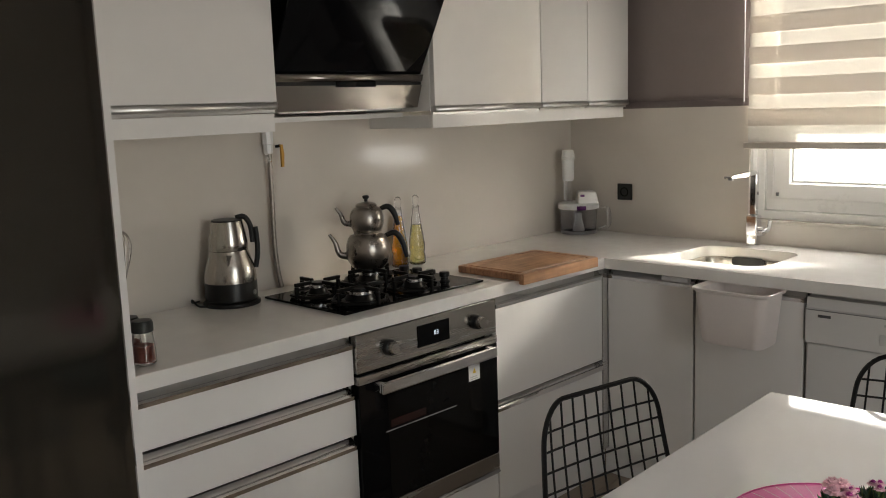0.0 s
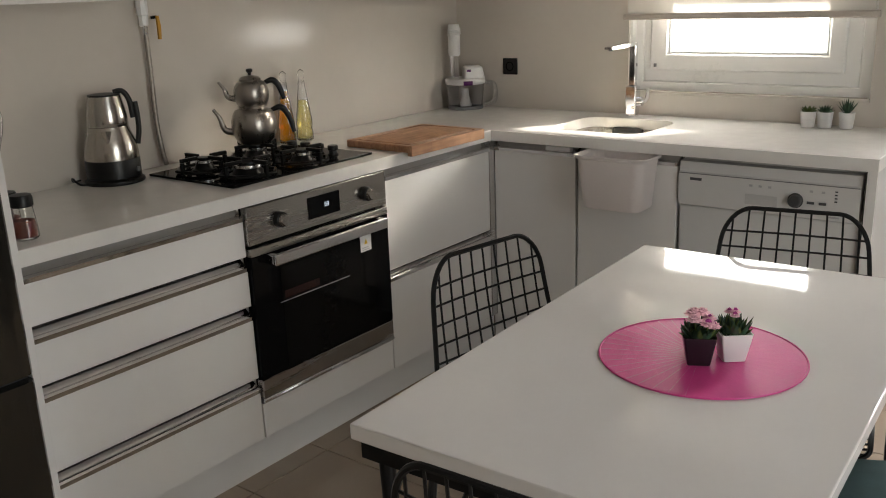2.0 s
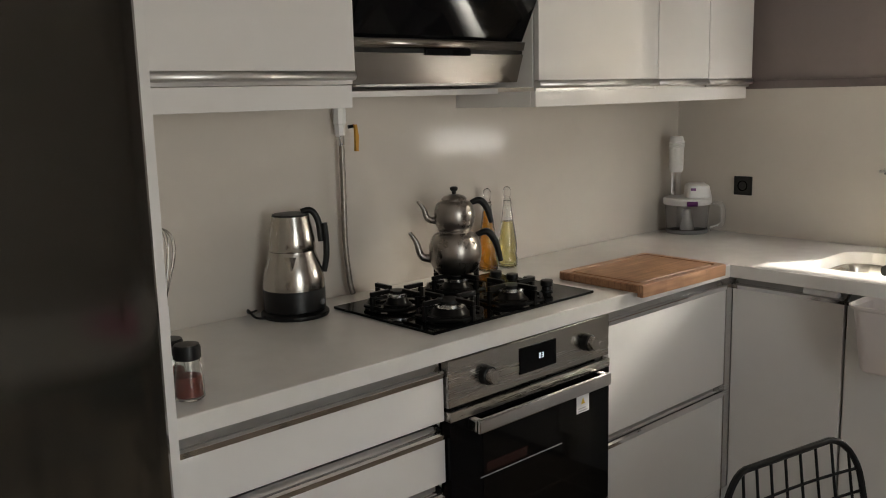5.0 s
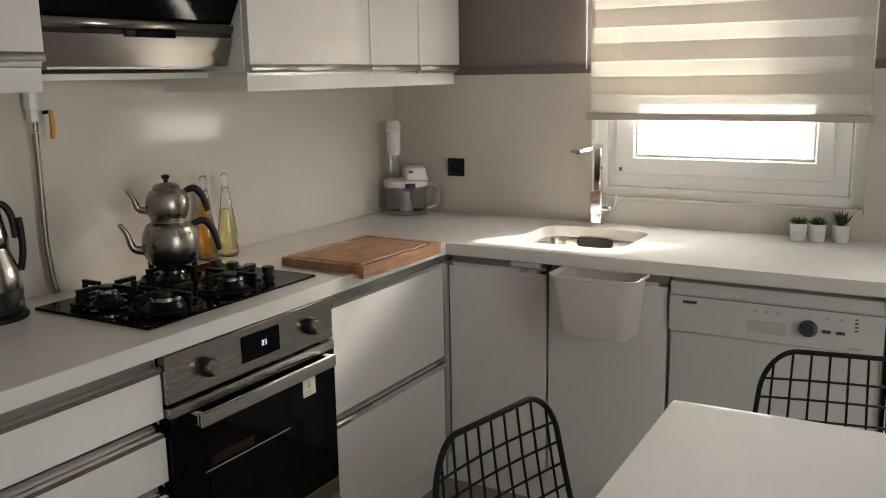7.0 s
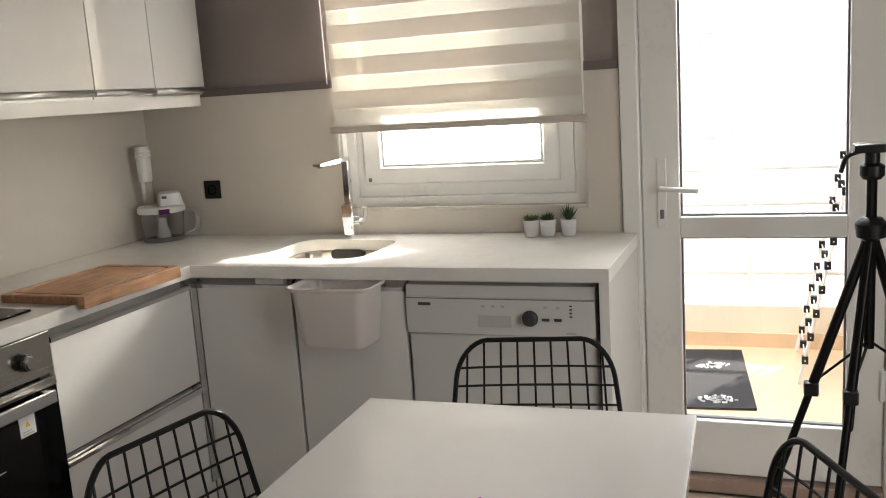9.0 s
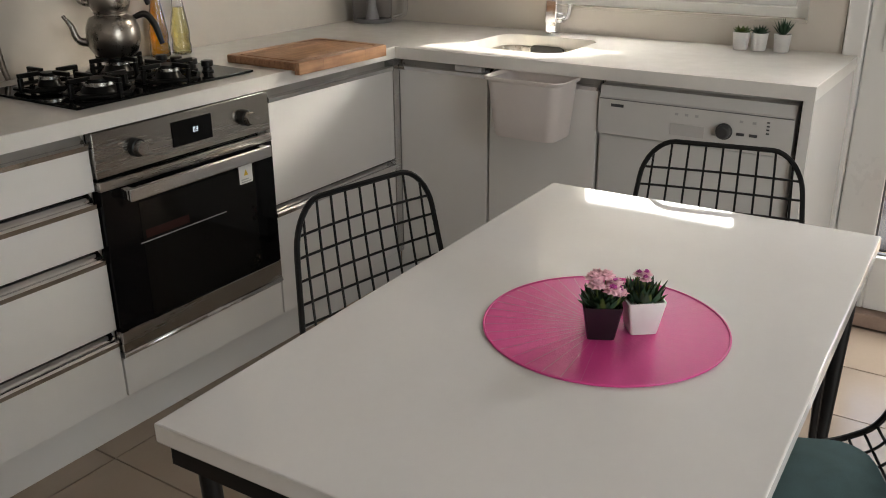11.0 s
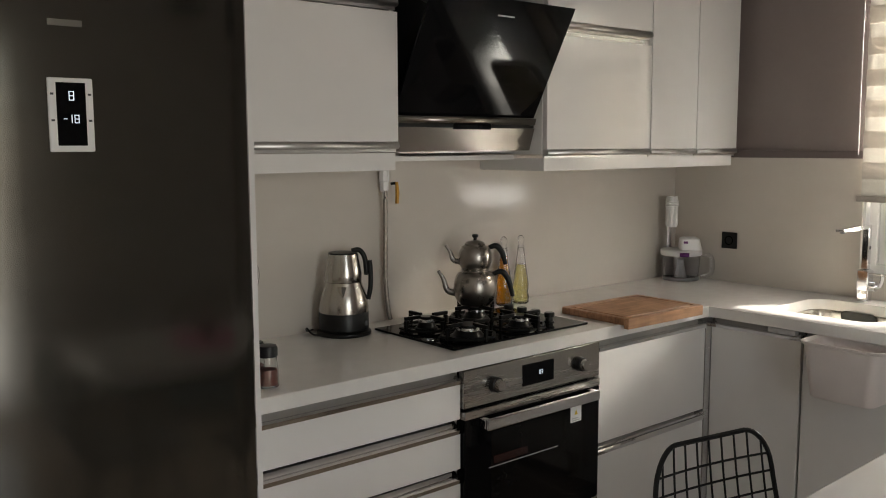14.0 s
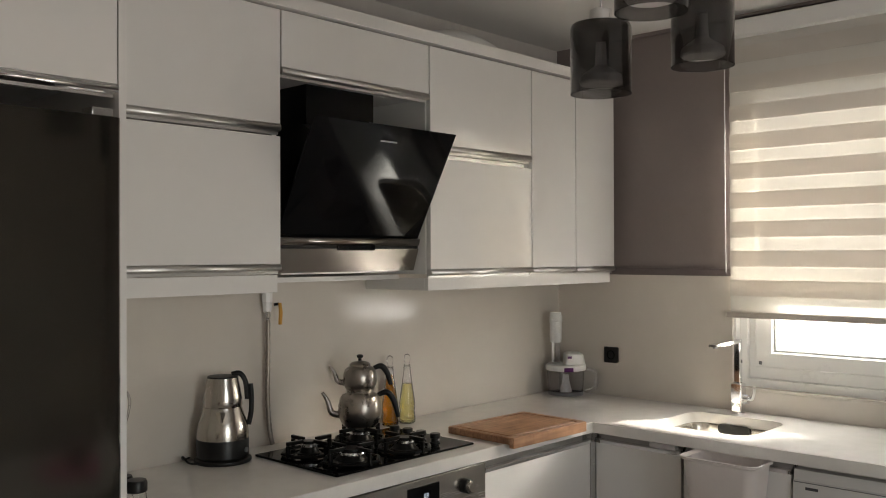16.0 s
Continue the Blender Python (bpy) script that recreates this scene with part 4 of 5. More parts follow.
seven(bm, 1, 0.675, RY - 0.0083, 1.545, 0.009, 0.016, 0.0014)
seven(bm, 8, 0.688, RY - 0.0083, 1.545, 0.009, 0.016, 0.0014)
add_box(bm, 0.668, 0.675, RY - 0.0089, RY - 0.0083, 1.5523, 1.5537)
pw("digit", bm, LED, cp, "lit figures")
for zz in (1.55, 1.60):
    for xx in (0.6485, 0.7185):
        pw("key", box(xx - 0.003, xx + 0.003, RY - 0.0078, RY - 0.0068, zz - 0.002, zz + 0.002), INK, cp)
pw("badge", box(0.648, 0.712, RY - 0.0045, RY - 0.0028, 1.728, 1.740), mat("badge_steel", (0.12, 0.11, 0.1), 0.3, 1.0), up, "small steel maker's badge")

# ---------------------------------------------------------------- table
TZ, TT = 0.773, 0.028
TA = 1.6
table = thing("dining_table", (1.676, 0.687, 0.0), "white glossy dining table on a black metal frame", "table", rz=TA)
TLX, TLY = 0.576, 0.339
part("tabletop", box(-TLX, TLX, -TLY, TLY, TZ - TT, TZ, 0.003), TABLETOP, table, "glossy white tabletop")
part("apron", boxes((-TLX + 0.012, TLX - 0.012, -TLY + 0.012, -TLY + 0.04, TZ - TT - 0.034, TZ - TT), (-TLX + 0.012, TLX - 0.012, TLY - 0.04, TLY - 0.012, TZ - TT - 0.034, TZ - TT),
                    (-TLX + 0.012, -TLX + 0.04, -TLY + 0.04, TLY - 0.04, TZ - TT - 0.034, TZ - TT), (TLX - 0.04, TLX - 0.012, -TLY + 0.04, TLY - 0.04, TZ - TT - 0.034, TZ - TT)), WIRE, table, "black metal apron")
for sx in (-1, 1):
    for sy in (-1, 1):
        part("leg", tube([(sx * (TLX - 0.07), sy * (TLY - 0.05), 0.0), (sx * (TLX - 0.05), sy * (TLY - 0.03), TZ - TT - 0.03)], 0.014, 10), WIRE, table)
        part("leg_brace", tube([(sx * (TLX - 0.16), sy * (TLY - 0.05), TZ - TT - 0.033), (sx * (TLX - 0.075), sy * (TLY - 0.048), 0.08)], 0.008, 8), WIRE, table)


# ---------------------------------------------------------------- wire chairs
PROFILE = [(-0.277, 0.853), (-0.264, 0.75), (-0.245, 0.64), (-0.225, 0.55), (-0.195, 0.485), (-0.13, 0.447), (-0.04, 0.437), (0.06, 0.442), (0.14, 0.452), (0.19, 0.446), (0.21, 0.425)]
LINE = smooth_line([(0, y, z) for y, z in PROFILE], 5)


def half_width(i):
    """Half the shell's width at a step of its profile, rounded at both ends."""
    s = i / (len(LINE) - 1)
    w = 0.166 + 0.055 * min(1.0, s / 0.45)
    for edge, r in ((s, 0.085), (1 - s, 0.10)):
        if edge < r:
            w -= 0.062 * (1 - math.sqrt(max(0.0, 1 - (1 - edge / r) ** 2)))
    return w


def shell(u, i):
    k = min(int(i), len(LINE) - 2)
    p = Vector(LINE[k]).lerp(Vector(LINE[k + 1]), i - k)
    dish = 0.03 * (abs(u) / 0.23) ** 2
    s = i / (len(LINE) - 1)
    return (u, p.y + dish * max(0.0, 1 - 2.0 * s), p.z + dish * min(1.0, 2.0 * s) * 0.6)


def wire_chair(at, rz, cushion=False, label="black wire mesh dining chair at the table"):
    ch = thing("wire_chair", at, label, "chair", "chairs round the table", rz)
    n = len(LINE)
    ends = [(n - 1) * 0.085 * (1 - math.cos(radians(90 * q / 8))) for q in range(9)]
    steps = ends + [i for i in range(n - 1) if ends[-1] + 0.3 < i < (n - 1) * 0.9 - 0.3] + [(n - 1) * (1 - 0.1 * (1 - math.cos(radians(90 * q / 8)))) for q in range(8, -1, -1)]
    rim = [shell(half_width(i), i) for i in steps] + [shell(-half_width(i), i) for i in reversed(steps)]
    part("rim", tube(rim, 0.0058, 8, closed=True), WIRE, ch, "thick black rim rod")
    for k in range(-4, 5):
        u = k * 0.043
        spread = lambda i: u * (0.86 + 0.14 * min(1, i / n * 2.2))
        inside = [i / 8 for i in range(8 * (n - 1) + 1) if abs(spread(i / 8)) <= half_width(i / 8) + 0.0005]
        pts = [shell(spread(i), i) for i in [inside[0]] + [i for i in range(n) if inside[0] + 0.2 < i < inside[-1] - 0.2] + [inside[-1]]]
        if len(pts) > 3:
            part("upright_wire", tube(pts, 0.0027, 6), WIRE, ch)
    for i in range(3, n - 2, 2):
        w = half_width(i)
        part("cross_wire", tube([shell(w * q / 6, i) for q in range(-6, 7)], 0.0027, 6), WIRE, ch)
    for sx in (-1, 1):
        part("leg", tube(smooth_line([(sx * 0.16, 0.13, 0.437), (sx * 0.185, 0.17, 0.3), (sx * 0.205, 0.205, 0.0)], 4), 0.0068, 8), WIRE, ch)
        part("leg", tube(smooth_line([(sx * 0.16, -0.12, 0.432), (sx * 0.185, -0.19, 0.25), (sx * 0.205, -0.245, 0.0)], 4), 0.0068, 8), WIRE, ch)
        part("seat_rail", tube([(sx * 0.16, -0.12, 0.430), (sx * 0.16, 0.13, 0.433)], 0.006, 8), WIRE, ch)
    part("stretcher", tube([(-0.16, 0.0, 0.428), (0.16, 0.0, 0.428)], 0.006, 8), WIRE, ch)
    if cushion:
        lp = lambda r, z: [(x, y, z) for x, y in rounded(-r, r, -r + 0.01, r - 0.055, 0.06, 5)]
        part("seat_pad", loft([lp(0.17, 0.455), lp(0.185, 0.462), lp(0.19, 0.478), lp(0.18, 0.492), lp(0.12, 0.498)]), TEAL, ch, "dark teal seat pad")
    return ch


wire_chair((1.752, 0.975, 0), 169)
wire_chair((2.186, 0.68, 0), 100.5)
wire_chair((1.755, 0.385, 0), 25, True, "black wire mesh dining chair with a dark teal pad")
wire_chair((1.22, 0.64, 0), -88)

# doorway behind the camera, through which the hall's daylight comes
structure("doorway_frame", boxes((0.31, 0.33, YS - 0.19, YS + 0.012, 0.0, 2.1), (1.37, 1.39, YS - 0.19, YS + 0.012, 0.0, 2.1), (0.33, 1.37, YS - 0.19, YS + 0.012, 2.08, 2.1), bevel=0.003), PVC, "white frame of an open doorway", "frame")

# ---------------------------------------------------------------- cooker hood
hood = thing("cooker_hood", (2.04, 2.45, 1.48), "black glass cooker hood with a steel lower edge", "cooker hood")
HX0, HX1 = 1.752, 2.354
tb, tt = (2.325, 1.592), (2.140, 1.939)
pw("glass_panel", loft([[(HX0, tb[0], tb[1]), (HX1, tb[0], tb[1]), (HX1, tt[0], tt[1]), (HX0, tt[0], tt[1])],
                        [(HX0, tb[0] + 0.006, tb[1] + 0.002), (HX1, tb[0] + 0.006, tb[1] + 0.002), (HX1, tt[0] + 0.006, tt[1] + 0.002), (HX0, tt[0] + 0.006, tt[1] + 0.002)]]), BLACKGLASS, hood, "tilted black glass panel", False)
pw("body", prism_x([(2.334, 1.594), (2.18, 1.90), (2.23, 1.925), (2.46, 1.925), (2.60, 1.60), (2.60, 1.594)], HX0 + 0.02, HX1 - 0.02), BLACKMETAL, hood, "black enamelled body")
pw("chimney", box(1.90, 2.19, 2.37, 2.60, 1.925, 2.088, 0.003), BLACKMETAL, hood, "black chimney")
pw("upper_steel_edge", prism_x([(2.318, 1.568), (2.312, 1.590), (2.60, 1.590), (2.60, 1.568)], HX0, HX1), HOODSTEEL, hood, "brushed steel edge")
pw("control_strip", box(HX0 + 0.002, HX1 - 0.002, 2.322, 2.59, 1.557, 1.5675), BLACKPLASTIC, hood, "dark strip with controls")
pw("control_keys", box(1.985, 2.145, 2.316, 2.322, 1.551, 1.568, 0.001), BLACKGLASS, hood)
pw("lower_steel_edge", prism_x([(2.345, 1.482), (2.320, 1.556), (2.60, 1.556), (2.60, 1.482)], HX0, HX1), HOODSTEEL, hood, "brushed steel lower edge", False)
pw("filter", box(HX0 + 0.05, HX1 - 0.05, 2.37, 2.58, 1.476, 1.4815), ALU, hood, "metal grease filter")
mid = 0.86
pw("logo_bar", loft([[(x, tb[0] + (tt[0] - tb[0]) * f - 0.0012 * g, tb[1] + (tt[1] - tb[1]) * f - 0.0006 * g) for x, f in ((2.03, mid), (2.10, mid), (2.10, mid + 0.012), (2.03, mid + 0.012))] for g in (0.2, 1)]), PALEINK, hood, "small pale maker's mark", False)

# ---------------------------------------------------------------- gas hob
hob = thing("gas_hob", (2.09, 2.31, HT), "black glass gas hob with four burners", "hob")
BX0, BX1, BY_0, BY_1 = 1.788, 2.385, 2.093, 2.49
pw("glass_plate", box(BX0, BX1, BY_0, BY_1, HT + 0.0005, HT + 0.008, 0.002), BLACKGLASS, hob, "black glass plate")
burners = (("small", 1.905, 2.365, 0.75), ("big", 1.925, 2.185, 1.15), ("mid", 2.145, 2.395, 0.95), ("mid", 2.15, 2.185, 0.9))
for kind_, bx, by, sc in burners:
    b_ = pw("burner", lathe([(0.05 * sc, 0.0), (0.05 * sc, 0.006), (0.042 * sc, 0.008), (0.036 * sc, 0.02), (0.033 * sc, 0.024), (0, 0.024)], (bx, by, HT + 0.008), 28), BLACKMETAL, hob, "black burner base")
    pw("burner_ring", lathe([(0.034 * sc, 0.024), (0.037 * sc, 0.026), (0.037 * sc, 0.034), (0.033 * sc, 0.036), (0, 0.036)], (bx, by, HT + 0.008), 28), ALU, b_, "bright aluminium burner ring")
    pw("burner_cap", lathe([(0.03 * sc, 0.036), (0.031 * sc, 0.038), (0.03 * sc, 0.043), (0, 0.0445)], (bx, by, HT + 0.008), 28), BLACKMETAL, b_, "black burner cap")
    half = 0.088
    for a in (0, 90, 180, 270):
        g = pw("grate_arm", boxes((-0.0055, 0.0055, 0.026, half, 0.038, 0.050), (-0.0055, 0.0055, half - 0.012, half, 0.0, 0.038), bevel=0.002), BLACKMETAL, hob, "cast iron grate arm")
        g.data.transform(Matrix.Translation((bx, by, HT + 0.008)) @ pose(0, 0, 0, 0, 0, a))
    pw("grate_frame", tube([(bx + half * 0.98 * math.cos(math.tau * q / 8 + 0.39), by + half * 0.98 * math.sin(math.tau * q / 8 + 0.39), HT + 0.016) for q in range(8)], 0.006, 8, True), BLACKMETAL, hob, "cast iron grate frame")
for ky in (2.185, 2.25, 2.315, 2.38):
    pw("knob", lathe([(0.0175, 0.0), (0.0175, 0.003), (0.0135, 0.005), (0.013, 0.014), (0.0175, 0.017), (0.0175, 0.03), (0.0155, 0.0325), (0, 0.0328)], (2.293, ky, HT + 0.0082), 24), BLACKPLASTIC, hob, "black control knob")

# ---------------------------------------------------------------- double teapot
tp = thing("teapot", (2.145, 2.405, 0.957), "worn steel double teapot on the hob", "teapot")


def pot(parent, z, r, h, base, name, spout_scale):
    prof = [(0, 0.0), (base, 0.0), (base + 0.004, 0.003)]
    for i in range(1, 12):
        a = -0.95 + 1.9 * i / 12
        prof.append((r * math.cos(a * 1.06) ** 0.55 if abs(a * 1.06) < 1.5 else r * 0.4, h * (0.5 + 0.5 * math.sin(a) / math.sin(0.95))))
    prof += [(0.6 * r, h), (0.58 * r, h + 0.004)]
    b_ = pw(name, lathe(prof, (2.145, 2.405, z), 36), POT_STEEL, parent, "dull brushed steel pot")
    d_ = Vector((-0.80, 0.60, 0)).normalized()
    o = Vector((2.145, 2.405, z))
    s = spout_scale
    pw("spout", tube(smooth_line([o + d_ * (r * 0.86) + Vector((0, 0, h * 0.34)), o + d_ * (r + 0.022 * s) + Vector((0, 0, h * 0.42)), o + d_ * (r + 0.035 * s) + Vector((0, 0, h * 0.75)),
                                  o + d_ * (r + 0.055 * s) + Vector((0, 0, h * 1.02))], 5), 0.01, 10, False, [0.014 * s - 0.0085 * s * k / 15 for k in range(16)]), POT_STEEL, b_, "curved steel spout")
    e_ = -d_
    pw("handle", tube(smooth_line([o + e_ * (r * 0.80) + Vector((0, 0, h * 0.90)), o + e_ * (r + 0.018 * s) + Vector((0, 0, h * 0.97)), o + e_ * (r + 0.042 * s) + Vector((0, 0, h * 0.72)), o + e_ * (r + 0.058 * s) + Vector((0, 0, h * 0.22))], 5),
                      0.0085, 10, False, [0.0075 + 0.0035 * math.sin(math.pi * k / 15) for k in range(16)]), BLACKPLASTIC, b_, "black curved handle")
    return b_


low = pot(tp, 0.957, 0.078, 0.118, 0.056, "lower_pot", 1.0)
upp = pot(tp, 1.079, 0.060, 0.088, 0.047, "upper_pot", 0.85)
lid = pw("lid", lathe([(0.037, 0.0), (0.038, 0.004), (0.03, 0.011), (0.012, 0.016), (0, 0.017)], (2.145, 2.405, 1.169), 32), POT_STEEL, upp, "steel lid")
pw("lid_knob", lathe([(0.006, 0.0), (0.006, 0.008), (0.011, 0.012), (0.012, 0.019), (0.008, 0.022), (0, 0.0225)], (2.145, 2.405, 1.185), 20), BLACKPLASTIC, lid, "black lid knob")

# ---------------------------------------------------------------- electric tea maker
KX, KY = 1.688, 2.518
kt = thing("electric_kettle", (KX, KY, HT), "steel and black electric tea maker on its base", "kettle")
at = (KX, KY, HT)
pw("base_plate", lathe([(0, 0.0005), (0.096, 0.0005), (0.098, 0.004), (0.097, 0.012), (0.085, 0.018), (0, 0.018)], at, 36), BLACKPLASTIC, kt, "black power base")
pw("lower_shell", lathe([(0.084, 0.018), (0.0885, 0.022), (0.089, 0.08), (0.088, 0.083)], at, 36), BLACKPLASTIC, kt, "black lower shell")
jug = pw("kettle_body", lathe([(0.0875, 0.083), (0.0878, 0.10), (0.085, 0.125), (0.078, 0.152), (0.070, 0.176), (0.066, 0.190), (0.0655, 0.193)], at, 40), INOX_V, kt, "brushed steel kettle body")
bw = pw("brewing_pot", lathe([(0.0655, 0.194), (0.067, 0.197), (0.0655, 0.225), (0.060, 0.258), (0.054, 0.288), (0.053, 0.294)], at, 40), INOX_V, kt, "brushed steel brewing pot")
pw("pot_lid", lathe([(0.0525, 0.293), (0.051, 0.299), (0.03, 0.302), (0, 0.302)], at, 36), BLACKPLASTIC, bw, "black lid rim")
hd = Vector((0.84, -0.54, 0)).normalized()
ho = Vector(at)
pw("handle", tube(smooth_line([ho + hd * 0.03 + Vector((0, 0, 0.303)), ho + hd * 0.058 + Vector((0, 0, 0.306)), ho + hd * 0.077 + Vector((0, 0, 0.275)), ho + hd * 0.083 + Vector((0, 0, 0.215))], 5), 0.0095, 10), BLACKPLASTIC, kt, "black upper handle")
pw("handle", tube(smooth_line([ho + hd * 0.094 + Vector((0, 0, 0.268)), ho + hd * 0.097 + Vector((0, 0, 0.225)), ho + hd * 0.096 + Vector((0, 0, 0.17)), ho + hd * 0.087 + Vector((0, 0, 0.125))], 5), 0.009, 10), BLACKPLASTIC, kt, "black lower handle")
sd = Vector((-0.62, -0.78, 0)).normalized()
pw("spout", loft([[tuple(ho + sd * (0.072 + e) + Vector((-sd.y, sd.x, 0)) * w + Vector((0, 0, z))) for e, w, z in ((0.0, -0.017, 0.182), (0.014, 0.0, 0.186), (0.0, 0.017, 0.182))],
                  [tuple(ho + sd * (0.079 + e) + Vector((-sd.y, sd.x, 0)) * w + Vector((0, 0, z))) for e, w, z in ((0.0, -0.006, 0.145), (0.003, 0.0, 0.145), (0.0, 0.006, 0.145))]]), INOX_V, jug, "pressed steel spout")
pw("switch", lathe([(0.009, 0), (0.009, 0.006), (0, 0.007)], (0, 0, 0), 16), GREY, kt, "round switch").data.transform(Matrix.Translation(ho + Vector((0.45, -0.89, 0)) * 0.087 + Vector((0, 0, 0.045))) @ pose(0, 0, 0, 90, 0, 27))
pw("power_cord", tube(smooth_line([ho + Vector((-0.095, 0.0, 0.006)), ho + Vector((-0.125, 0.01, 0.012)), ho + Vector((-0.13, 0.04, 0.03)), ho + Vector((-0.11, 0.07, 0.012)), ho + Vector((-0.06, 0.108, 0.006))], 5), 0.0035, 8), BLACKPLASTIC, kt, "black power cord")

for ob_ in kt.children_recursive:
    ob_.data.transform(Matrix.Translation((KX, KY, HT)) @ Matrix.Diagonal((0.9, 0.9, 0.88, 1)) @ Matrix.Translation((-KX, -KY, -HT)))
for ob_ in tp.children_recursive:
    ob_.data.transform(Matrix.Translation((2.155, 2.405, 0.957)) @ Matrix.Diagonal((0.96, 0.96, 0.965, 1)) @ Matrix.Translation((-2.145, -2.405, -0.957)))

# ---------------------------------------------------------------- bottles, jars, whisk
def bottle(x, y, liquid, label, fill):
    b_ = thing("oil_bottle", (x, y, HT), label, "bottle", "oil bottles by the hob")
    pr = [(0, 0.0008), (0.027, 0.0008), (0.031, 0.005), (0.0315, 0.03), (0.028, 0.045), (0.0305, 0.06), (0.0305, 0.075), (0.026, 0.11), (0.02, 0.15), (0.0145, 0.19), (0.0125, 0.205), (0.0145, 0.209), (0.0125, 0.213)]
    inner = [(max(r - 0.0022, 0.0), z + (0.004 if z < 0.01 else 0)) for r, z in reversed(pr[1:])] + [(0, 0.005)]
    part("glass_body", lathe(pr + inner, n=24), GLASS, b_, "fluted clear glass body")
    lp = [(0, 0.0055)] + [(r - 0.0024, max(z, 0.0055)) for r, z in pr[1:] if z <= fill]
    lp += [(0, lp[-1][1])]
    part("liquid", lathe(lp, n=24), liquid, b_, "oil inside")
    part("stopper", lathe([(0, 0.200), (0.009, 0.200), (0.0105, 0.214), (0.013, 0.216), (0.013, 0.22), (0.008, 0.224), (0.011, 0.232), (0.0135, 0.242), (0.012, 0.252), (0.007, 0.259), (0, 0.262)], n=20), GLASS, b_, "glass ball stopper")
    return b_


bottle(2.428, 2.545, OIL, "tall glass bottle of amber oil", 0.19)
bottle(2.508, 2.535, VINEGAR, "tall glass bottle of pale yellow oil", 0.15)


def spice_jar(x, y):
    j = thing("spice_jar", (x, y, HT), "small glass spice jar with a black lid", "jar", "spice jars by the side panel")
    part("glass_jar", lathe([(0, 0.0008), (0.023, 0.0008), (0.026, 0.004), (0.0255, 0.03), (0.021, 0.07), (0.0205, 0.074), (0.019, 0.074), (0.0235, 0.03), (0.024, 0.006), (0, 0.005)], n=22), GLASS, j, "clear glass jar")
    part("spice", lathe([(0, 0.0055), (0.0225, 0.0065), (0.0225, 0.032), (0.0208, 0.042), (0, 0.044)], n=22), SPICE, j, "dark red spice")
    part("lid", lathe([(0.0215, 0.072), (0.0235, 0.074), (0.0235, 0.092), (0.021, 0.098), (0, 0.099)], n=22), BLACKPLASTIC, j, "black lid")
    j.scale = (1.1, 1.1, 1.08)
    return j


spice_jar(1.183, 2.108)
spice_jar(1.178, 2.168)
spice_jar(1.173, 2.228)
rackw = thing("jar_rack", (1.116, 2.24, HT), "small white plastic rack beside the jars", "rack")
pw("board", box(1.1055, 1.1155, 2.06, 2.40, HT, HT + 0.075, 0.003), WHITEPLASTIC, rackw)
WX, WY = 1.222, 2.275
wh = thing("whisk", (WX, WY, HT), "steel balloon whisk standing on its white handle", "whisk")
for i in range(6):
    a = math.pi * i / 6
    c_, s_ = math.cos(a), math.sin(a)
    side = [(0.004, 0.15), (0.012, 0.182), (0.026, 0.232), (0.031, 0.267), (0.022, 0.294), (0.0, 0.304)]
    pts = [(WX + r_ * c_, WY + r_ * s_, HT + z_) for r_, z_ in side] + [(WX - r_ * c_, WY - r_ * s_, HT + z_) for r_, z_ in side[-2::-1]]
    pw("loop", tube(smooth_line(pts, 5), 0.0011, 6), POT_STEEL, wh, "thin steel wire loop")
pw("handle", lathe([(0, 0.001), (0.009, 0.001), (0.0105, 0.01), (0.0095, 0.06), (0.0085, 0.142), (0.006, 0.154), (0, 0.156)], (WX, WY, HT), 18), WHITEPLASTIC, wh, "white plastic handle")

# ---------------------------------------------------------------- gas pipe
gp = thing("gas_pipe", (1.90, 2.58, 0.9), "steel gas hose with a white tap and yellow lever", "gas pipe")
pw("tap_body", lathe([(0, 0.074), (0.017, 0.074), (0.018, 0.066), (0.018, 0.03), (0.0155, 0.026), (0.0145, 0.0), (0.010, -0.006), (0, -0.006)], (1.900, 2.58, 1.352), 8), WHITEPLASTIC, gp, "white valve body", False)
pw("ferrule", lathe([(0.0085, -0.004), (0.0095, -0.007), (0.0095, -0.028), (0.008, -0.031)], (1.900, 2.577, 1.352), 14), CHROME, gp, "crimped metal sleeve")
pw("hose", tube(smooth_line([(1.900, 2.575, 1.352), (1.900, 2.576, 1.2), (1.898, 2.575, 1.05), (1.905, 2.572, 0.95), (1.912, 2.568, 0.9085)], 10), 0.008, 10, False, [0.0074 + 0.0012 * (k % 2) for k in range(41)]), HOSE, gp, "braided steel hose")
pw("lever_stem", tube([(1.922, 2.572, 1.372), (1.938, 2.565, 1.374)], 0.005, 8), BLACKMETAL, gp)
pw("lever", loft([[(1.930, 2.552, 1.378), (1.938, 2.552, 1.378), (1.938, 2.558, 1.378), (1.930, 2.558, 1.378)], [(1.929, 2.548, 1.345), (1.940, 2.548, 1.345), (1.940, 2.556, 1.345), (1.929, 2.556, 1.345)], [(1.928, 2.548, 1.306), (1.937, 2.548, 1.306), (1.937, 2.556, 1.306), (1.928, 2.556, 1.306)]]), YELLOW, gp, "yellow lever")

# ---------------------------------------------------------------- cutting board
cb = thing("cutting_board", (2.67, 2.11, HT), "bamboo cutting board with a juice groove and front lip", "cutting board")
bd = lambda x0, x1, y0, y1, r: [(x, y) for x, y in rounded(x0, x1, y0, y1, r, 4)]
L_ = bd(-0.212, 0.212, -0.152, 0.148, 0.012)
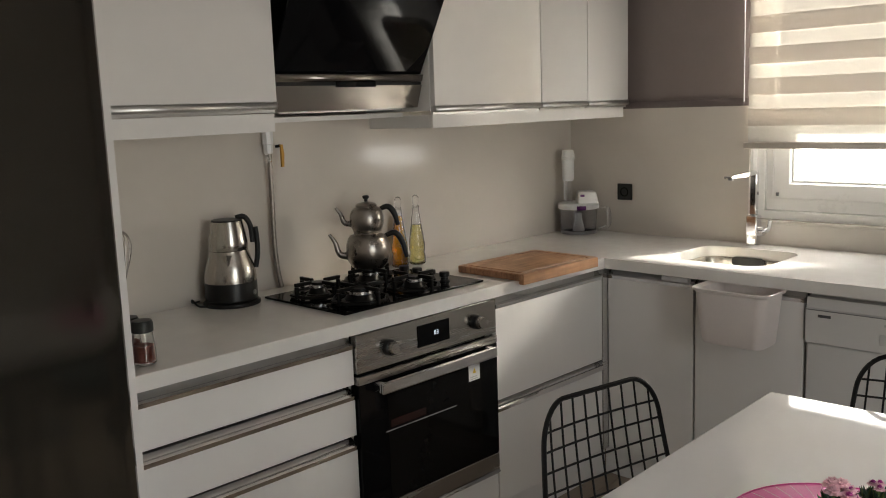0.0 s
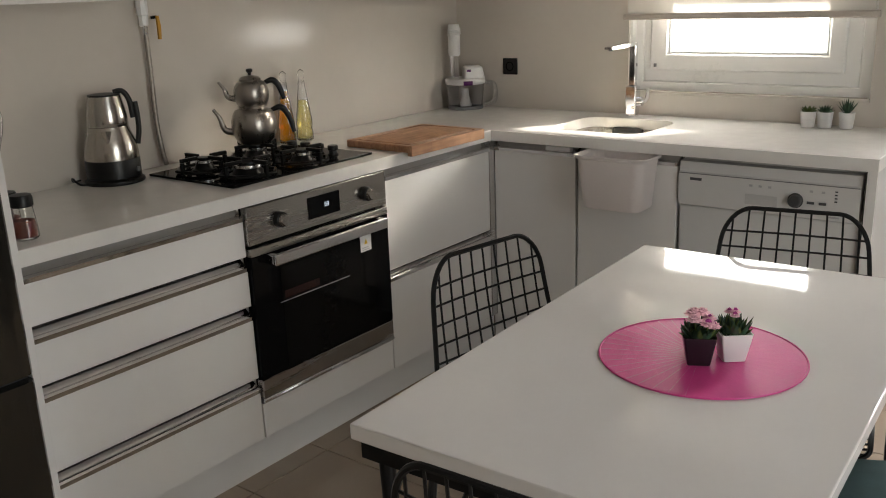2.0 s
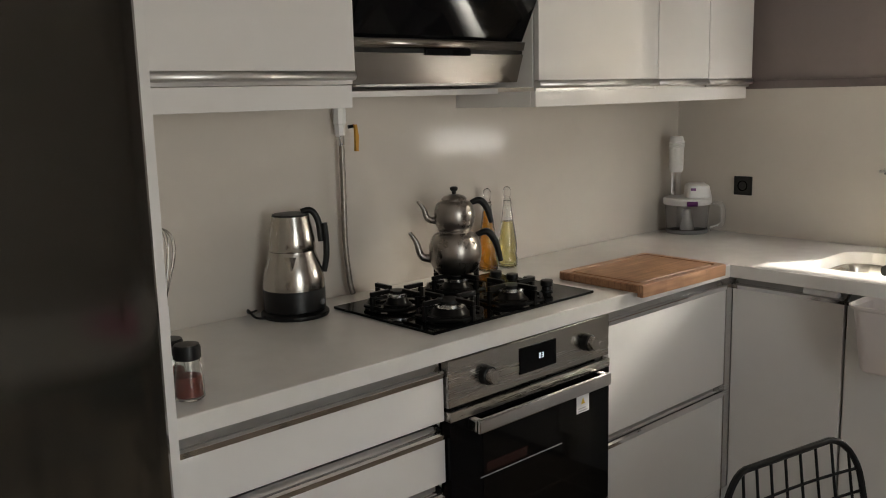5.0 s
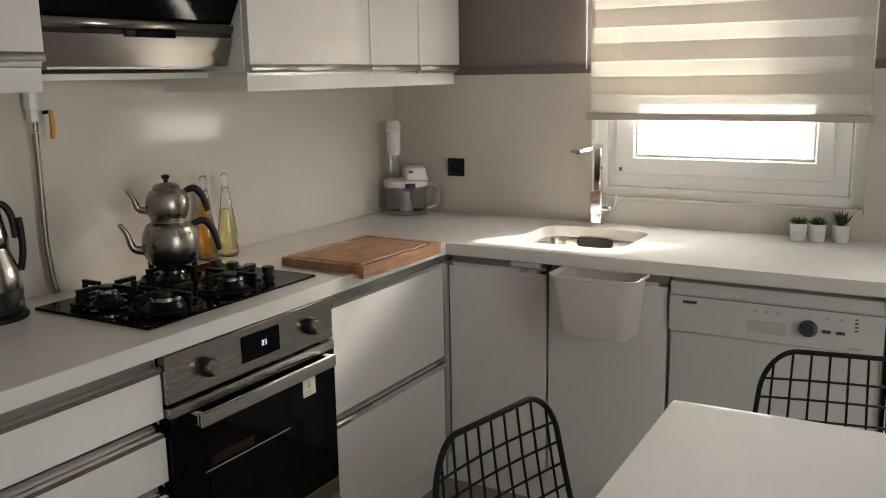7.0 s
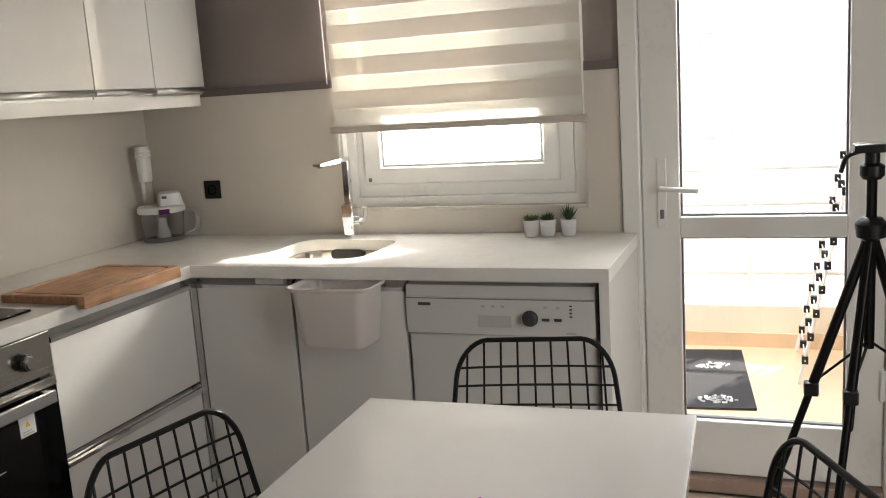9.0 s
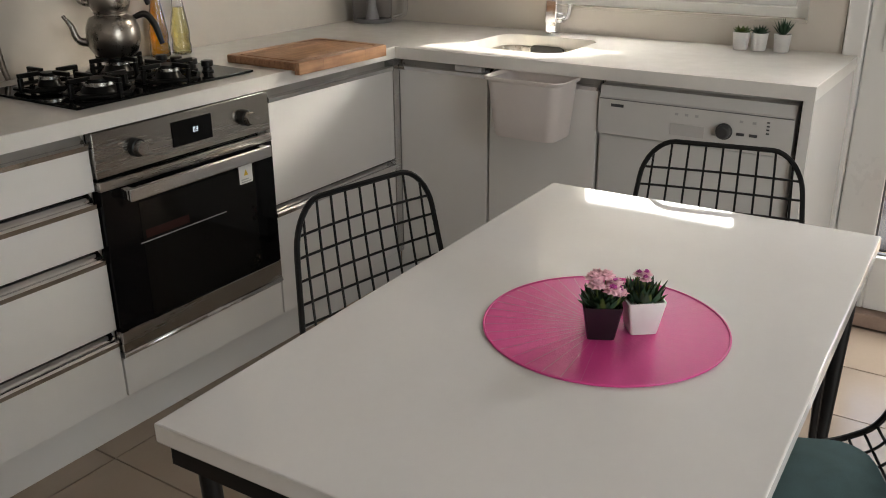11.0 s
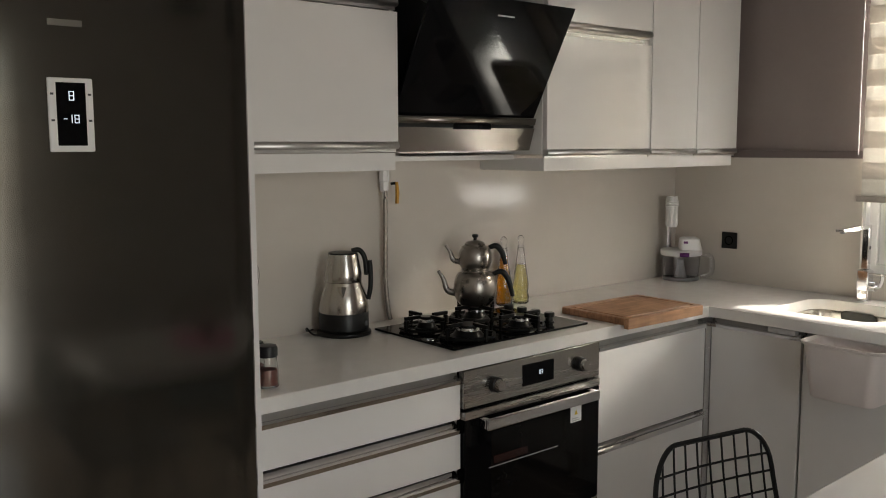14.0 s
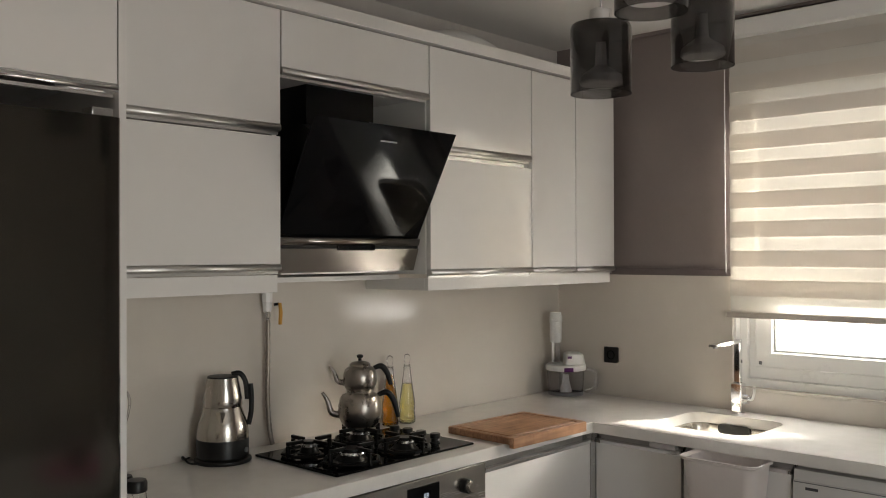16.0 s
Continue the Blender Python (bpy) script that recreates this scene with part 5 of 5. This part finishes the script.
slab = part("slab", loft([[(x, y, 0.001) for x, y in L_], [(x * 1.004, y * 1.004, 0.004) for x, y in L_], [(x * 1.004, y * 1.004, 0.021) for x, y in L_], [(x * 0.994, y * 0.992, 0.024) for x, y in L_],
                          [(x * 0.90, y * 0.87, 0.024) for x, y in L_], [(x * 0.885, y * 0.85, 0.019) for x, y in L_], [(x * 0.865, y * 0.825, 0.019) for x, y in L_], [(x * 0.85, y * 0.81, 0.024) for x, y in L_]]), BAMBOO, cb)
part("front_lip", box(-0.207, 0.207, -0.156, -0.136, -0.012, 0.0235, 0.002), BAMBOO, cb)
cb.matrix_basis = pose(2.674, 2.136, HT, 0, 0, -1.5)

# ---------------------------------------------------------------- food processor and socket
PX, PY = 3.474, 2.488
fp = thing("food_processor", (PX, PY, HT), "white and clear food processor with stick blender attached", "food processor")
o = (PX, PY, HT)
bowl = pw("bowl", lathe([(0, 0.001), (0.072, 0.001), (0.076, 0.006), (0.077, 0.018), (0.078, 0.02), (0.085, 0.118), (0.0835, 0.118), (0.0765, 0.022), (0.074, 0.012), (0, 0.010)], o, 36), CLEARPLASTIC, fp, "clear plastic bowl")
pw("foot_ring", lathe([(0.0785, 0.0012), (0.0795, 0.002), (0.0795, 0.016), (0.0775, 0.017)], o, 36), GREY, bowl, "grey foot ring")
pw("blade_hub", lathe([(0.0, 0.014), (0.027, 0.014), (0.025, 0.03), (0.016, 0.06), (0.014, 0.09), (0, 0.092)], o, 20), WHITEPLASTIC, bowl, "white blade hub")
fl = pw("lid", lathe([(0.088, 0.112), (0.091, 0.116), (0.091, 0.132), (0.086, 0.138), (0, 0.139)], o, 36), WHITEPLASTIC, fp, "white lid")
fd = Vector((-0.72, -0.69, 0))
sd2 = Vector((-fd.y, fd.x, 0))
P = lambda a, b, z: tuple(Vector(o) + fd * a + sd2 * b + Vector((0, 0, z)))
pw("latch", loft([[P(0.085, -0.02, 0.112), P(0.097, -0.02, 0.112), P(0.097, 0.02, 0.112), P(0.085, 0.02, 0.112)], [P(0.085, -0.02, 0.13), P(0.096, -0.02, 0.13), P(0.096, 0.02, 0.13), P(0.085, 0.02, 0.13)]]), PURPLE, fl, "purple latch")
pw("motor_cover", loft([[P(x, y, 0.139) for x, y in rounded(-0.03, 0.065, 0.0 - 0.012, 0.082, 0.012, 4)], [P(x, y, 0.185) for x, y in rounded(-0.026, 0.06, -0.008, 0.072, 0.012, 4)], [P(x, y, 0.192) for x, y in rounded(-0.016, 0.05, 0.002, 0.062, 0.01, 4)]]), WHITEPLASTIC, fl, "white motor cover")
pw("button", loft([[P(0.061, -0.0, 0.168), P(0.066, 0.0, 0.168), P(0.066, 0.018, 0.168), P(0.061, 0.018, 0.168)], [P(0.061, 0.0, 0.178), P(0.066, 0.0, 0.178), P(0.066, 0.018, 0.178), P(0.061, 0.018, 0.178)]]), PURPLE, fl, "purple button")
bx_, by_ = P(0.0, -0.045, 0)[:2]
pw("blender_stick", lathe([(0.018, 0.139), (0.018, 0.24), (0.022, 0.244), (0.024, 0.25)], (bx_, by_, HT), 24), CLEARPLASTIC, fl, "clear blender shaft")
pw("blender_grip", lathe([(0.0, 0.236), (0.022, 0.236), (0.0265, 0.245), (0.0275, 0.30), (0.027, 0.355), (0.024, 0.372), (0, 0.374)], (bx_, by_, HT), 24), WHITEPLASTIC, fl, "white blender grip")
pw("wound_cord", tube([(bx_ + (0.029 + 0.002 * math.sin(q)) * math.cos(q * 0.8), by_ + 0.030 * math.sin(q * 0.8), HT + 0.325 + 0.0018 * q / 1.5) for q in range(26)], 0.003, 6), WHITEPLASTIC, fl, "white cord wound round the grip")
hdl = [P(0.02, 0.086, 0.115), P(0.02, 0.125, 0.11), P(0.02, 0.135, 0.075), P(0.02, 0.128, 0.03), P(0.02, 0.084, 0.016)]
pw("bowl_handle", tube(smooth_line(hdl, 5), 0.0085, 10), CLEARPLASTIC, bowl, "clear bowl handle")

sk = tagged(thing("wall_socket", (XE - 0.015, 2.316, 1.082), "black square wall socket", "socket"), kind="structure")
pw("plate", box(XE - 0.021, XE - 0.0125, 2.279, 2.353, 1.046, 1.118, 0.003), BLACKPLASTIC, sk)
pw("insert", lathe([(0.020, 0.0), (0.020, 0.002), (0.017, 0.002), (0.016, -0.004), (0, -0.004)], (0, 0, 0), 24), BLACKGLASS, sk).data.transform(Matrix.Translation((XE - 0.0215, 2.316, 1.082)) @ pose(0, 0, 0, 0, -90, 0))

# ---------------------------------------------------------------- kitchen tap
tap = thing("kitchen_tap", (3.53, 1.695, HT), "square chrome kitchen tap with a flat spout", "tap")
pw("foot", lathe([(0, 0.0005), (0.026, 0.0005), (0.026, 0.006), (0.021, 0.01), (0, 0.01)], (3.53, 1.695, HT), 24), CHROME, tap)
vb = pw("valve_body", loft([[(x, y, z) for x, y in rounded(3.53 - h, 3.53 + h, 1.695 - h, 1.695 + h, 0.005, 3)] for h, z in ((0.0215, HT + 0.01), (0.0215, HT + 0.03), (0.023, HT + 0.045), (0.023, HT + 0.118), (0.015, HT + 0.124))]), CHROME, tap)
pw("riser", box(3.517, 3.543, 1.682, 1.708, HT + 0.124, 1.195, 0.003), CHROME, tap)
pw("spout", loft([[(x, y, z) for y, z in ((1.680, zb), (1.712, zb), (1.712, zt), (1.680, zt))] for x, zb, zt in ((3.5165, 1.181, 1.195), (3.42, 1.179, 1.193), (3.312, 1.180, 1.189))]), CHROME, tap, "flat chrome spout")
pw("aerator", lathe([(0, 0), (0.009, 0), (0.009, 0.006), (0, 0.006)], (3.333, 1.696, 1.1735), 16), GREY, tap)
pw("cartridge", tube([(3.53, 1.6725, HT + 0.06), (3.53, 1.652, HT + 0.06)], 0.019, 16), CHROME, vb)
pw("lever", tube(smooth_line([(3.53, 1.652, HT + 0.06), (3.526, 1.636, HT + 0.066), (3.512, 1.622, HT + 0.09), (3.497, 1.614, HT + 0.112)], 4), 0.008, 10), CHROME, vb, "chrome mixer lever")

# ---------------------------------------------------------------- potted plants
def leaf_blade(bm, base, tip, width):
    b_, t_ = Vector(base), Vector(tip)
    d_ = (t_ - b_).normalized()
    s_ = d_.cross(Vector((0, 0, 1)))
    s_ = (s_ if s_.length > 0.05 else Vector((1, 0, 0))).normalized() * width
    n_ = s_.cross(d_).normalized() * width * 0.5
    m_ = b_.lerp(t_, 0.45)
    vs = [bm.verts.new(p) for p in (b_, m_ + s_, t_, m_ - s_, m_ + n_, m_ - n_ * 0.6)]
    for q in ((0, 1, 4), (1, 2, 4), (2, 3, 4), (3, 0, 4), (1, 0, 5), (2, 1, 5), (3, 2, 5), (0, 3, 5)):
        bm.faces.new([vs[k] for k in q])


def succulent(x, y, shape, label):
    p = thing("succulent", (x, y, HT), label, "potted plant", "small plants on the worktop")
    part("pot", lathe([(0, 0.0008), (0.0215, 0.0008), (0.0228, 0.004), (0.0272, 0.056), (0.0255, 0.057), (0.0235, 0.048), (0, 0.047)], n=24), WHITEPLASTIC, p, "plain white pot")
    part("soil", lathe([(0.0242, 0.0478), (0, 0.052)], n=20), SOIL, p)
    rnd = random.Random(int(y * 1000))
    rows = {"rosette": 30, "mid": 26, "spiky": 22}[shape]
    for i in range(rows):
        bm = bmesh.new()
        a = 2.4 * i + rnd.uniform(-0.2, 0.2)
        q = i / rows
        lift = {"rosette": 0.25 + 0.9 * (1 - q), "mid": 0.35 + 0.9 * (1 - q), "spiky": 0.75 + 0.75 * (1 - q)}[shape]
        ln = {"rosette": 0.03, "mid": 0.033, "spiky": 0.058}[shape] * rnd.uniform(0.8, 1.1)
        dv = Vector((math.cos(a) * math.cos(lift), math.sin(a) * math.cos(lift), math.sin(lift)))
        b0 = Vector((math.cos(a) * 0.006, math.sin(a) * 0.006, 0.05))
        leaf_blade(bm, b0, b0 + dv * ln, {"rosette": 0.0075, "mid": 0.006, "spiky": 0.0045}[shape])
        part("leaf", bm, LEAF if shape == "rosette" else LEAFDARK, p, "", True)
    return p


succulent(3.512, 1.003, "rosette", "small green rosette succulent in a white pot")
succulent(3.517, 0.946, "mid", "small dark succulent in a white pot")
succulent(3.525, 0.876, "spiky", "small spiky aloe in a white pot")

# ---------------------------------------------------------------- hanging waste bin
bn = thing("waste_bin", (2.96, 1.468, 0.67), "blush plastic waste bin hung on the cabinet door", "bin")
rr = lambda x0, x1, y0, y1, r, z: [(x, y, z) for x, y in rounded(x0, x1, y0, y1, r, 5)]
pw("tub", loft([rr(2.885, 3.018, 1.365, 1.572, 0.03, 0.672), rr(2.880, 3.02, 1.36, 1.577, 0.034, 0.68), rr(2.868, 3.022, 1.342, 1.597, 0.036, 0.845), rr(2.860, 3.024, 1.330, 1.606, 0.04, 0.85), rr(2.858, 3.024, 1.328, 1.608, 0.04, 0.858),
                rr(2.862, 3.021, 1.332, 1.604, 0.038, 0.86), rr(2.872, 3.018, 1.346, 1.592, 0.034, 0.85), rr(2.884, 3.016, 1.364, 1.572, 0.03, 0.68)], True, True), BLUSH, bn)
pw("hook", boxes((3.0245, 3.0275, 1.40, 1.44, 0.80, 0.853), (3.0245, 3.0275, 1.50, 1.54, 0.80, 0.853)), BLUSH, bn)

# ---------------------------------------------------------------- table setting
pm = thing("placemat", (1.634, 0.650, TZ), "round pink pleated placemat on the table", "placemat")
N = 40
half_a = math.pi / N
wedge = bmesh.new()
ring_in = [wedge.verts.new((0.028 * math.cos(a), 0.028 * math.sin(a), z)) for a, z in ((-half_a, 0.0029), (0, 0.0030), (half_a, 0.0032))]
ring_out = [wedge.verts.new((0.178 * math.cos(a), 0.178 * math.sin(a), z)) for a, z in ((-half_a, 0.0023), (0.3 * half_a, 0.0026), (half_a, 0.0029))]
ring_low = [wedge.verts.new((0.1805 * math.cos(a), 0.1805 * math.sin(a), 0.0004)) for a in (-half_a, 0, half_a)]
for lo, hi in ((ring_in, ring_out), (ring_out, ring_low)):
    for k in (0, 1):
        wedge.faces.new((lo[k], hi[k], hi[k + 1], lo[k + 1]))
pleat_mesh = mesh_of("pleat", wedge, PINK, False)
for i in range(N):
    pt = new("pleat", pleat_mesh)
    pt.parent = pm
    pt.rotation_euler = (0, 0, math.tau * i / N)
part("middle", lathe([(0.03, 0.0022), (0.03, 0.0034), (0.026, 0.0036), (0, 0.0036)], n=40), PINK, pm)
part("rim", tube([(0.1805 * math.cos(math.tau * i / 96), 0.1805 * math.sin(math.tau * i / 96), 0.0022) for i in range(96)], 0.0019, 6, True), PINK, pm, "rolled pink rim")


def flower_pot(x, y, rz, material, kind_, label):
    p = thing("flower_pot", (x, y, TZ + 0.0036), label, "potted plant", "flower pots on the placemat", rz)
    sq = lambda h, z: [(a, b, z) for a, b in rounded(-h, h, -h, h, 0.004, 3)]
    p.scale = (1.03, 1.03, 1.03)
    part("pot", loft([sq(0.019, 0.0), sq(0.0195, 0.002), sq(0.0275, 0.05), sq(0.0275, 0.0515), sq(0.0255, 0.0515), sq(0.024, 0.044)]), material, p)
    rnd = random.Random(kind_)
    for i in range(110):
        bm = bmesh.new()
        a, r_ = rnd.uniform(0, math.tau), 0.030 * math.sqrt(rnd.random())
        b0 = Vector((r_ * 0.7 * math.cos(a), r_ * 0.7 * math.sin(a), 0.044))
        up = 0.026 if kind_ == 1 else 0.031
        tip = b0 + Vector((math.cos(a) * rnd.uniform(0.004, 0.018), math.sin(a) * rnd.uniform(0.004, 0.018), up * rnd.uniform(0.45, 1.0)))
        leaf_blade(bm, b0, tip, 0.0062 if kind_ == 1 else 0.0056)
        part("leaf", bm, LEAFDARK if i % 3 else LEAF, p, "", True)
    pale = [(0.0, 0.012, 0.085), (0.018, 0.006, 0.081), (-0.016, 0.010, 0.080), (0.004, -0.004, 0.086)]
    purple = [(-0.014, -0.013, 0.072), (0.012, -0.016, 0.073), (-0.002, -0.022, 0.064)]
    blooms = pale + purple if kind_ == 1 else [(0.004, 0.006, 0.082), (-0.008, 0.0, 0.079), (0.008, -0.006, 0.080)]
    for i, (bx0, by0, bz0) in enumerate(blooms):
        part("stem", tube([(bx0 * 0.4, by0 * 0.4, 0.046), (bx0, by0, bz0)], 0.0009, 5), LEAF, p)
        rad = 0.0135 if kind_ == 1 else 0.0085
        c = Vector((bx0, by0, bz0))
        head = None
        for ring_, (n_, rr_, lift) in enumerate(((9, 1.0, 0.1), (7, 0.78, 0.5), (5, 0.5, 0.95), (4, 0.3, 1.25))):
            if ring_ in (0, 2):
                bm = bmesh.new()
            for k in range(n_):
                a = math.tau * k / n_ + ring_ * 0.5 + i
                dv = Vector((math.cos(a) * math.cos(lift), math.sin(a) * math.cos(lift), math.sin(lift)))
                leaf_blade(bm, c + Vector((0, 0, 0.001 * ring_)), c + dv * rad * rr_ * 1.2 + Vector((0, 0, 0.002 * ring_)), rad * 0.5)
            if ring_ == 1:
                head = part("flower", bm, PETAL, p, "", True)
            if ring_ == 3:
                part("flower_centre", bm, PETAL if kind_ == 1 and i < 4 else PETAL2, head, "", True)
    return p


flower_pot(1.600, 0.643, 28, mat("black_pot_glaze", (0.02, 0.013, 0.018), 0.25), 1, "black square pot with pink and purple flowers")
flower_pot(1.647, 0.600, 38, WHITEPLASTIC, 2, "white square pot with a small pink flower")

# ---------------------------------------------------------------- pendant lamp
pl = thing("pendant_lamp", (1.62, 1.0, ZC), "ceiling lamp with three smoked glass cylinder shades", "lamp")
pw("ceiling_plate", lathe([(0.13, 0.0), (0.13, -0.02), (0.12, -0.026), (0, -0.027)], (1.62, 1.0, ZC - 0.0005), 32), CHROME, pl, "round chrome ceiling plate")
for lx, ly, lz in ((1.630, 1.099, 1.853), (1.740, 0.939, 1.901), (1.44, 0.879, 1.936)):
    shd = pw("shade", lathe([(0.060, 0.0), (0.060, 0.128), (0.057, 0.136), (0.026, 0.144), (0.024, 0.144), (0.055, 0.1335), (0.0575, 0.127), (0.0575, 0.0)], (lx, ly, lz), 36), SMOKE, pl, "smoked glass cylinder shade")
    pw("cap", lathe([(0.0, 0.172), (0.008, 0.172), (0.022, 0.165), (0.0235, 0.1445), (0.018, 0.14), (0.016, 0.10), (0, 0.10)], (lx, ly, lz), 24), CHROME, shd, "chrome lamp holder")
    pw("bulb", lathe([(0.010, 0.10), (0.012, 0.055), (0.040, 0.035), (0.043, 0.022), (0.040, 0.018), (0, 0.017)], (lx, ly, lz), 24), WHITEPLASTIC, shd, "unlit white reflector bulb")
    pw("cord", tube([(lx, ly, lz + 0.17), (lx, ly, ZC - 0.0005)], 0.0022, 6), PALEINK, pl, "thin grey cord")

# ---------------------------------------------------------------- tripod
tr = thing("tripod", (3.12, 0.0, 0.0), "black camera tripod standing by the balcony door", "tripod")
hub = Vector((3.11, -0.01, 0.985))
pw("centre_column", tube([hub + Vector((0, 0, -0.32)), hub + Vector((0, 0, 0.16))], 0.013, 12), BLACKMETAL, tr)
pw("shoulder", lathe([(0.016, -0.03), (0.036, -0.02), (0.04, 0.015), (0.026, 0.03), (0.016, 0.032)], tuple(hub), 20), BLACKPLASTIC, tr)
head = pw("pan_head", lathe([(0.022, 0.13), (0.03, 0.14), (0.03, 0.165), (0.018, 0.172), (0.018, 0.2), (0, 0.2)], tuple(hub), 20), BLACKPLASTIC, tr, "black tilting head")
pw("camera_plate", box(hub.x - 0.04, hub.x + 0.04, hub.y - 0.028, hub.y + 0.045, hub.z + 0.2, hub.z + 0.222, 0.004), BLACKPLASTIC, head)
pw("tilt_lever", tube(smooth_line([(hub.x, hub.y + 0.02, hub.z + 0.205), (hub.x - 0.01, hub.y + 0.06, hub.z + 0.19), (hub.x - 0.015, hub.y + 0.075, hub.z + 0.15)], 4), 0.006, 8), BLACKPLASTIC, head)
for foot in ((3.06, 0.315, 0.0), (2.94, 0.10, 0.0), (3.40, -0.30, 0.0)):
    f_ = Vector(foot)
    h_ = hub + (f_ - hub).normalized() * 0.03 + Vector((0, 0, -0.005))
    lg = pw("leg", tube([h_, h_.lerp(f_, 0.42)], 0.0135, 10), BLACKMETAL, tr)
    pw("lower_leg", tube([h_.lerp(f_, 0.36), h_.lerp(f_, 0.74)], 0.0105, 10), BLACKMETAL, lg)
    pw("foot_leg", tube([h_.lerp(f_, 0.70), h_.lerp(f_, 0.985)], 0.008, 10), BLACKMETAL, lg)
    for q in (0.42, 0.73):
        c_ = h_.lerp(f_, q)
        pw("leg_clamp", box(c_.x - 0.017, c_.x + 0.017, c_.y - 0.019, c_.y + 0.019, c_.z - 0.019, c_.z + 0.019, 0.005), BLACKPLASTIC, lg)
    pw("rubber_foot", lathe([(0, 0), (0.011, 0), (0.013, 0.006), (0.010, 0.022), (0, 0.024)], foot, 14), BLACKPLASTIC, lg)
    pw("brace", tube([hub + Vector((0, 0, -0.3)), h_.lerp(f_, 0.40)], 0.004, 6), BLACKMETAL, tr)
pw("strap", tube(smooth_line([(3.11, 0.035, 0.62), (3.10, 0.045, 0.5), (3.105, 0.03, 0.43), (3.115, 0.022, 0.5)], 5), 0.003, 6), BLACKPLASTIC, tr)

# ---------------------------------------------------------------- quilt on the cabinets
ql = thing("folded_quilt", (2.65, 2.42, 2.264), "folded white quilt lying on the wall cabinets", "quilt")
loops = []
for i in range(13):
    t_ = i / 12
    hgt = 0.005 + 0.125 * math.sin(math.pi * min(1, max(0, t_))) ** 0.55
    loops.append([(2.40 + 0.52 * t_, 2.44 + 0.125 * math.cos(math.tau * k / 16), 2.2635 + max(0.0, hgt * (0.5 + 0.5 * math.sin(math.tau * k / 16)))) for k in range(16)])
pw("cloth", loft(loops), QUILT, ql)

# ---------------------------------------------------------------- white appliance near the refrigerator
ap = thing("white_appliance", (0.308, 0.847, 0.0), "rounded white appliance with two push buttons", "appliance")
ell = lambda s, z: [(0.308 + x * s, 0.847 + y * s, z) for x, y in rounded(-0.175, 0.175, -0.19, 0.19, 0.12, 8)]
pw("body", loft([ell(0.93, 0.0), ell(0.96, 0.01), ell(1.0, 0.3), ell(1.0, 0.971)] + [ell(1.0 - 0.30 * (1 - math.cos(radians(a))), 0.971 + 0.085 * math.sin(radians(a))) for a in (15, 30, 45, 60, 75, 90)] + [ell(0.3, 1.063)]), WHITEPLASTIC, ap)
keys = pw("key_strip", box(0.398, 0.443, 0.787, 0.942, 1.041, 1.059, 0.004), WHITEPLASTIC, ap, "raised strip with two keys")
pw("seam", box(0.3965, 0.3985, 0.777, 0.947, 1.046, 1.061), mat("seam_brown", (0.2, 0.13, 0.12), 0.6), ap)
pw("mark", box(0.416, 0.422, 0.892, 0.915, 1.0588, 1.0603), INK, keys, "dark dash")
pw("mark", box(0.416, 0.422, 0.822, 0.845, 1.0588, 1.0603), TEALINK, keys, "teal dash")

# ---------------------------------------------------------------- cream tub beside the appliance
tub = thing("plastic_tub", (0.214, 1.235, 0.0), "tall cream plastic tub with a rounded rolled rim", "tub")
CREAMPLASTIC = mat("cream_plastic", (0.66, 0.55, 0.40), 0.32)
wall_ = lambda s, z: [(0.214 + x * s, 1.235 + y * s, z) for x, y in rounded(-0.155, 0.155, -0.165, 0.165, 0.07, 8)]
pw("body", loft([wall_(0.86, 0.0), wall_(0.88, 0.006), wall_(1.0, 1.033), wall_(0.975, 1.033), wall_(0.86, 0.02)]), CREAMPLASTIC, tub)
pw("rim", loft([wall_(1.003, 1.028), wall_(1.04, 1.030), wall_(1.05, 1.038), wall_(1.04, 1.048), wall_(0.99, 1.050), wall_(0.972, 1.044), wall_(0.974, 1.034)]), CREAMPLASTIC, tub, "rolled cream rim")

# ---------------------------------------------------------------- floor tiles
TX, TY, J = 0.31, 0.62, 0.004
me = mesh_of("tile", box(-TX / 2 + J / 2, TX / 2 - J / 2, -TY / 2 + J / 2, TY / 2 - J / 2, -0.008, 0.0, 0.001, 1), TILE, False)
ix = range(math.ceil((XW - 1.683) / TX), math.floor((XE - 1.683) / TX))
iy = range(math.ceil((YS - 2.015) / TY), 1)
for i in ix:
    for j in iy:
        if 2.015 + TY * (j + 1) < YN + 0.1:
            tl = new("tile", me)
            tl.parent = floor_bed
            tl.location = (1.683 + TX * (i + 0.5), 2.015 + TY * (j + 0.5), 0)
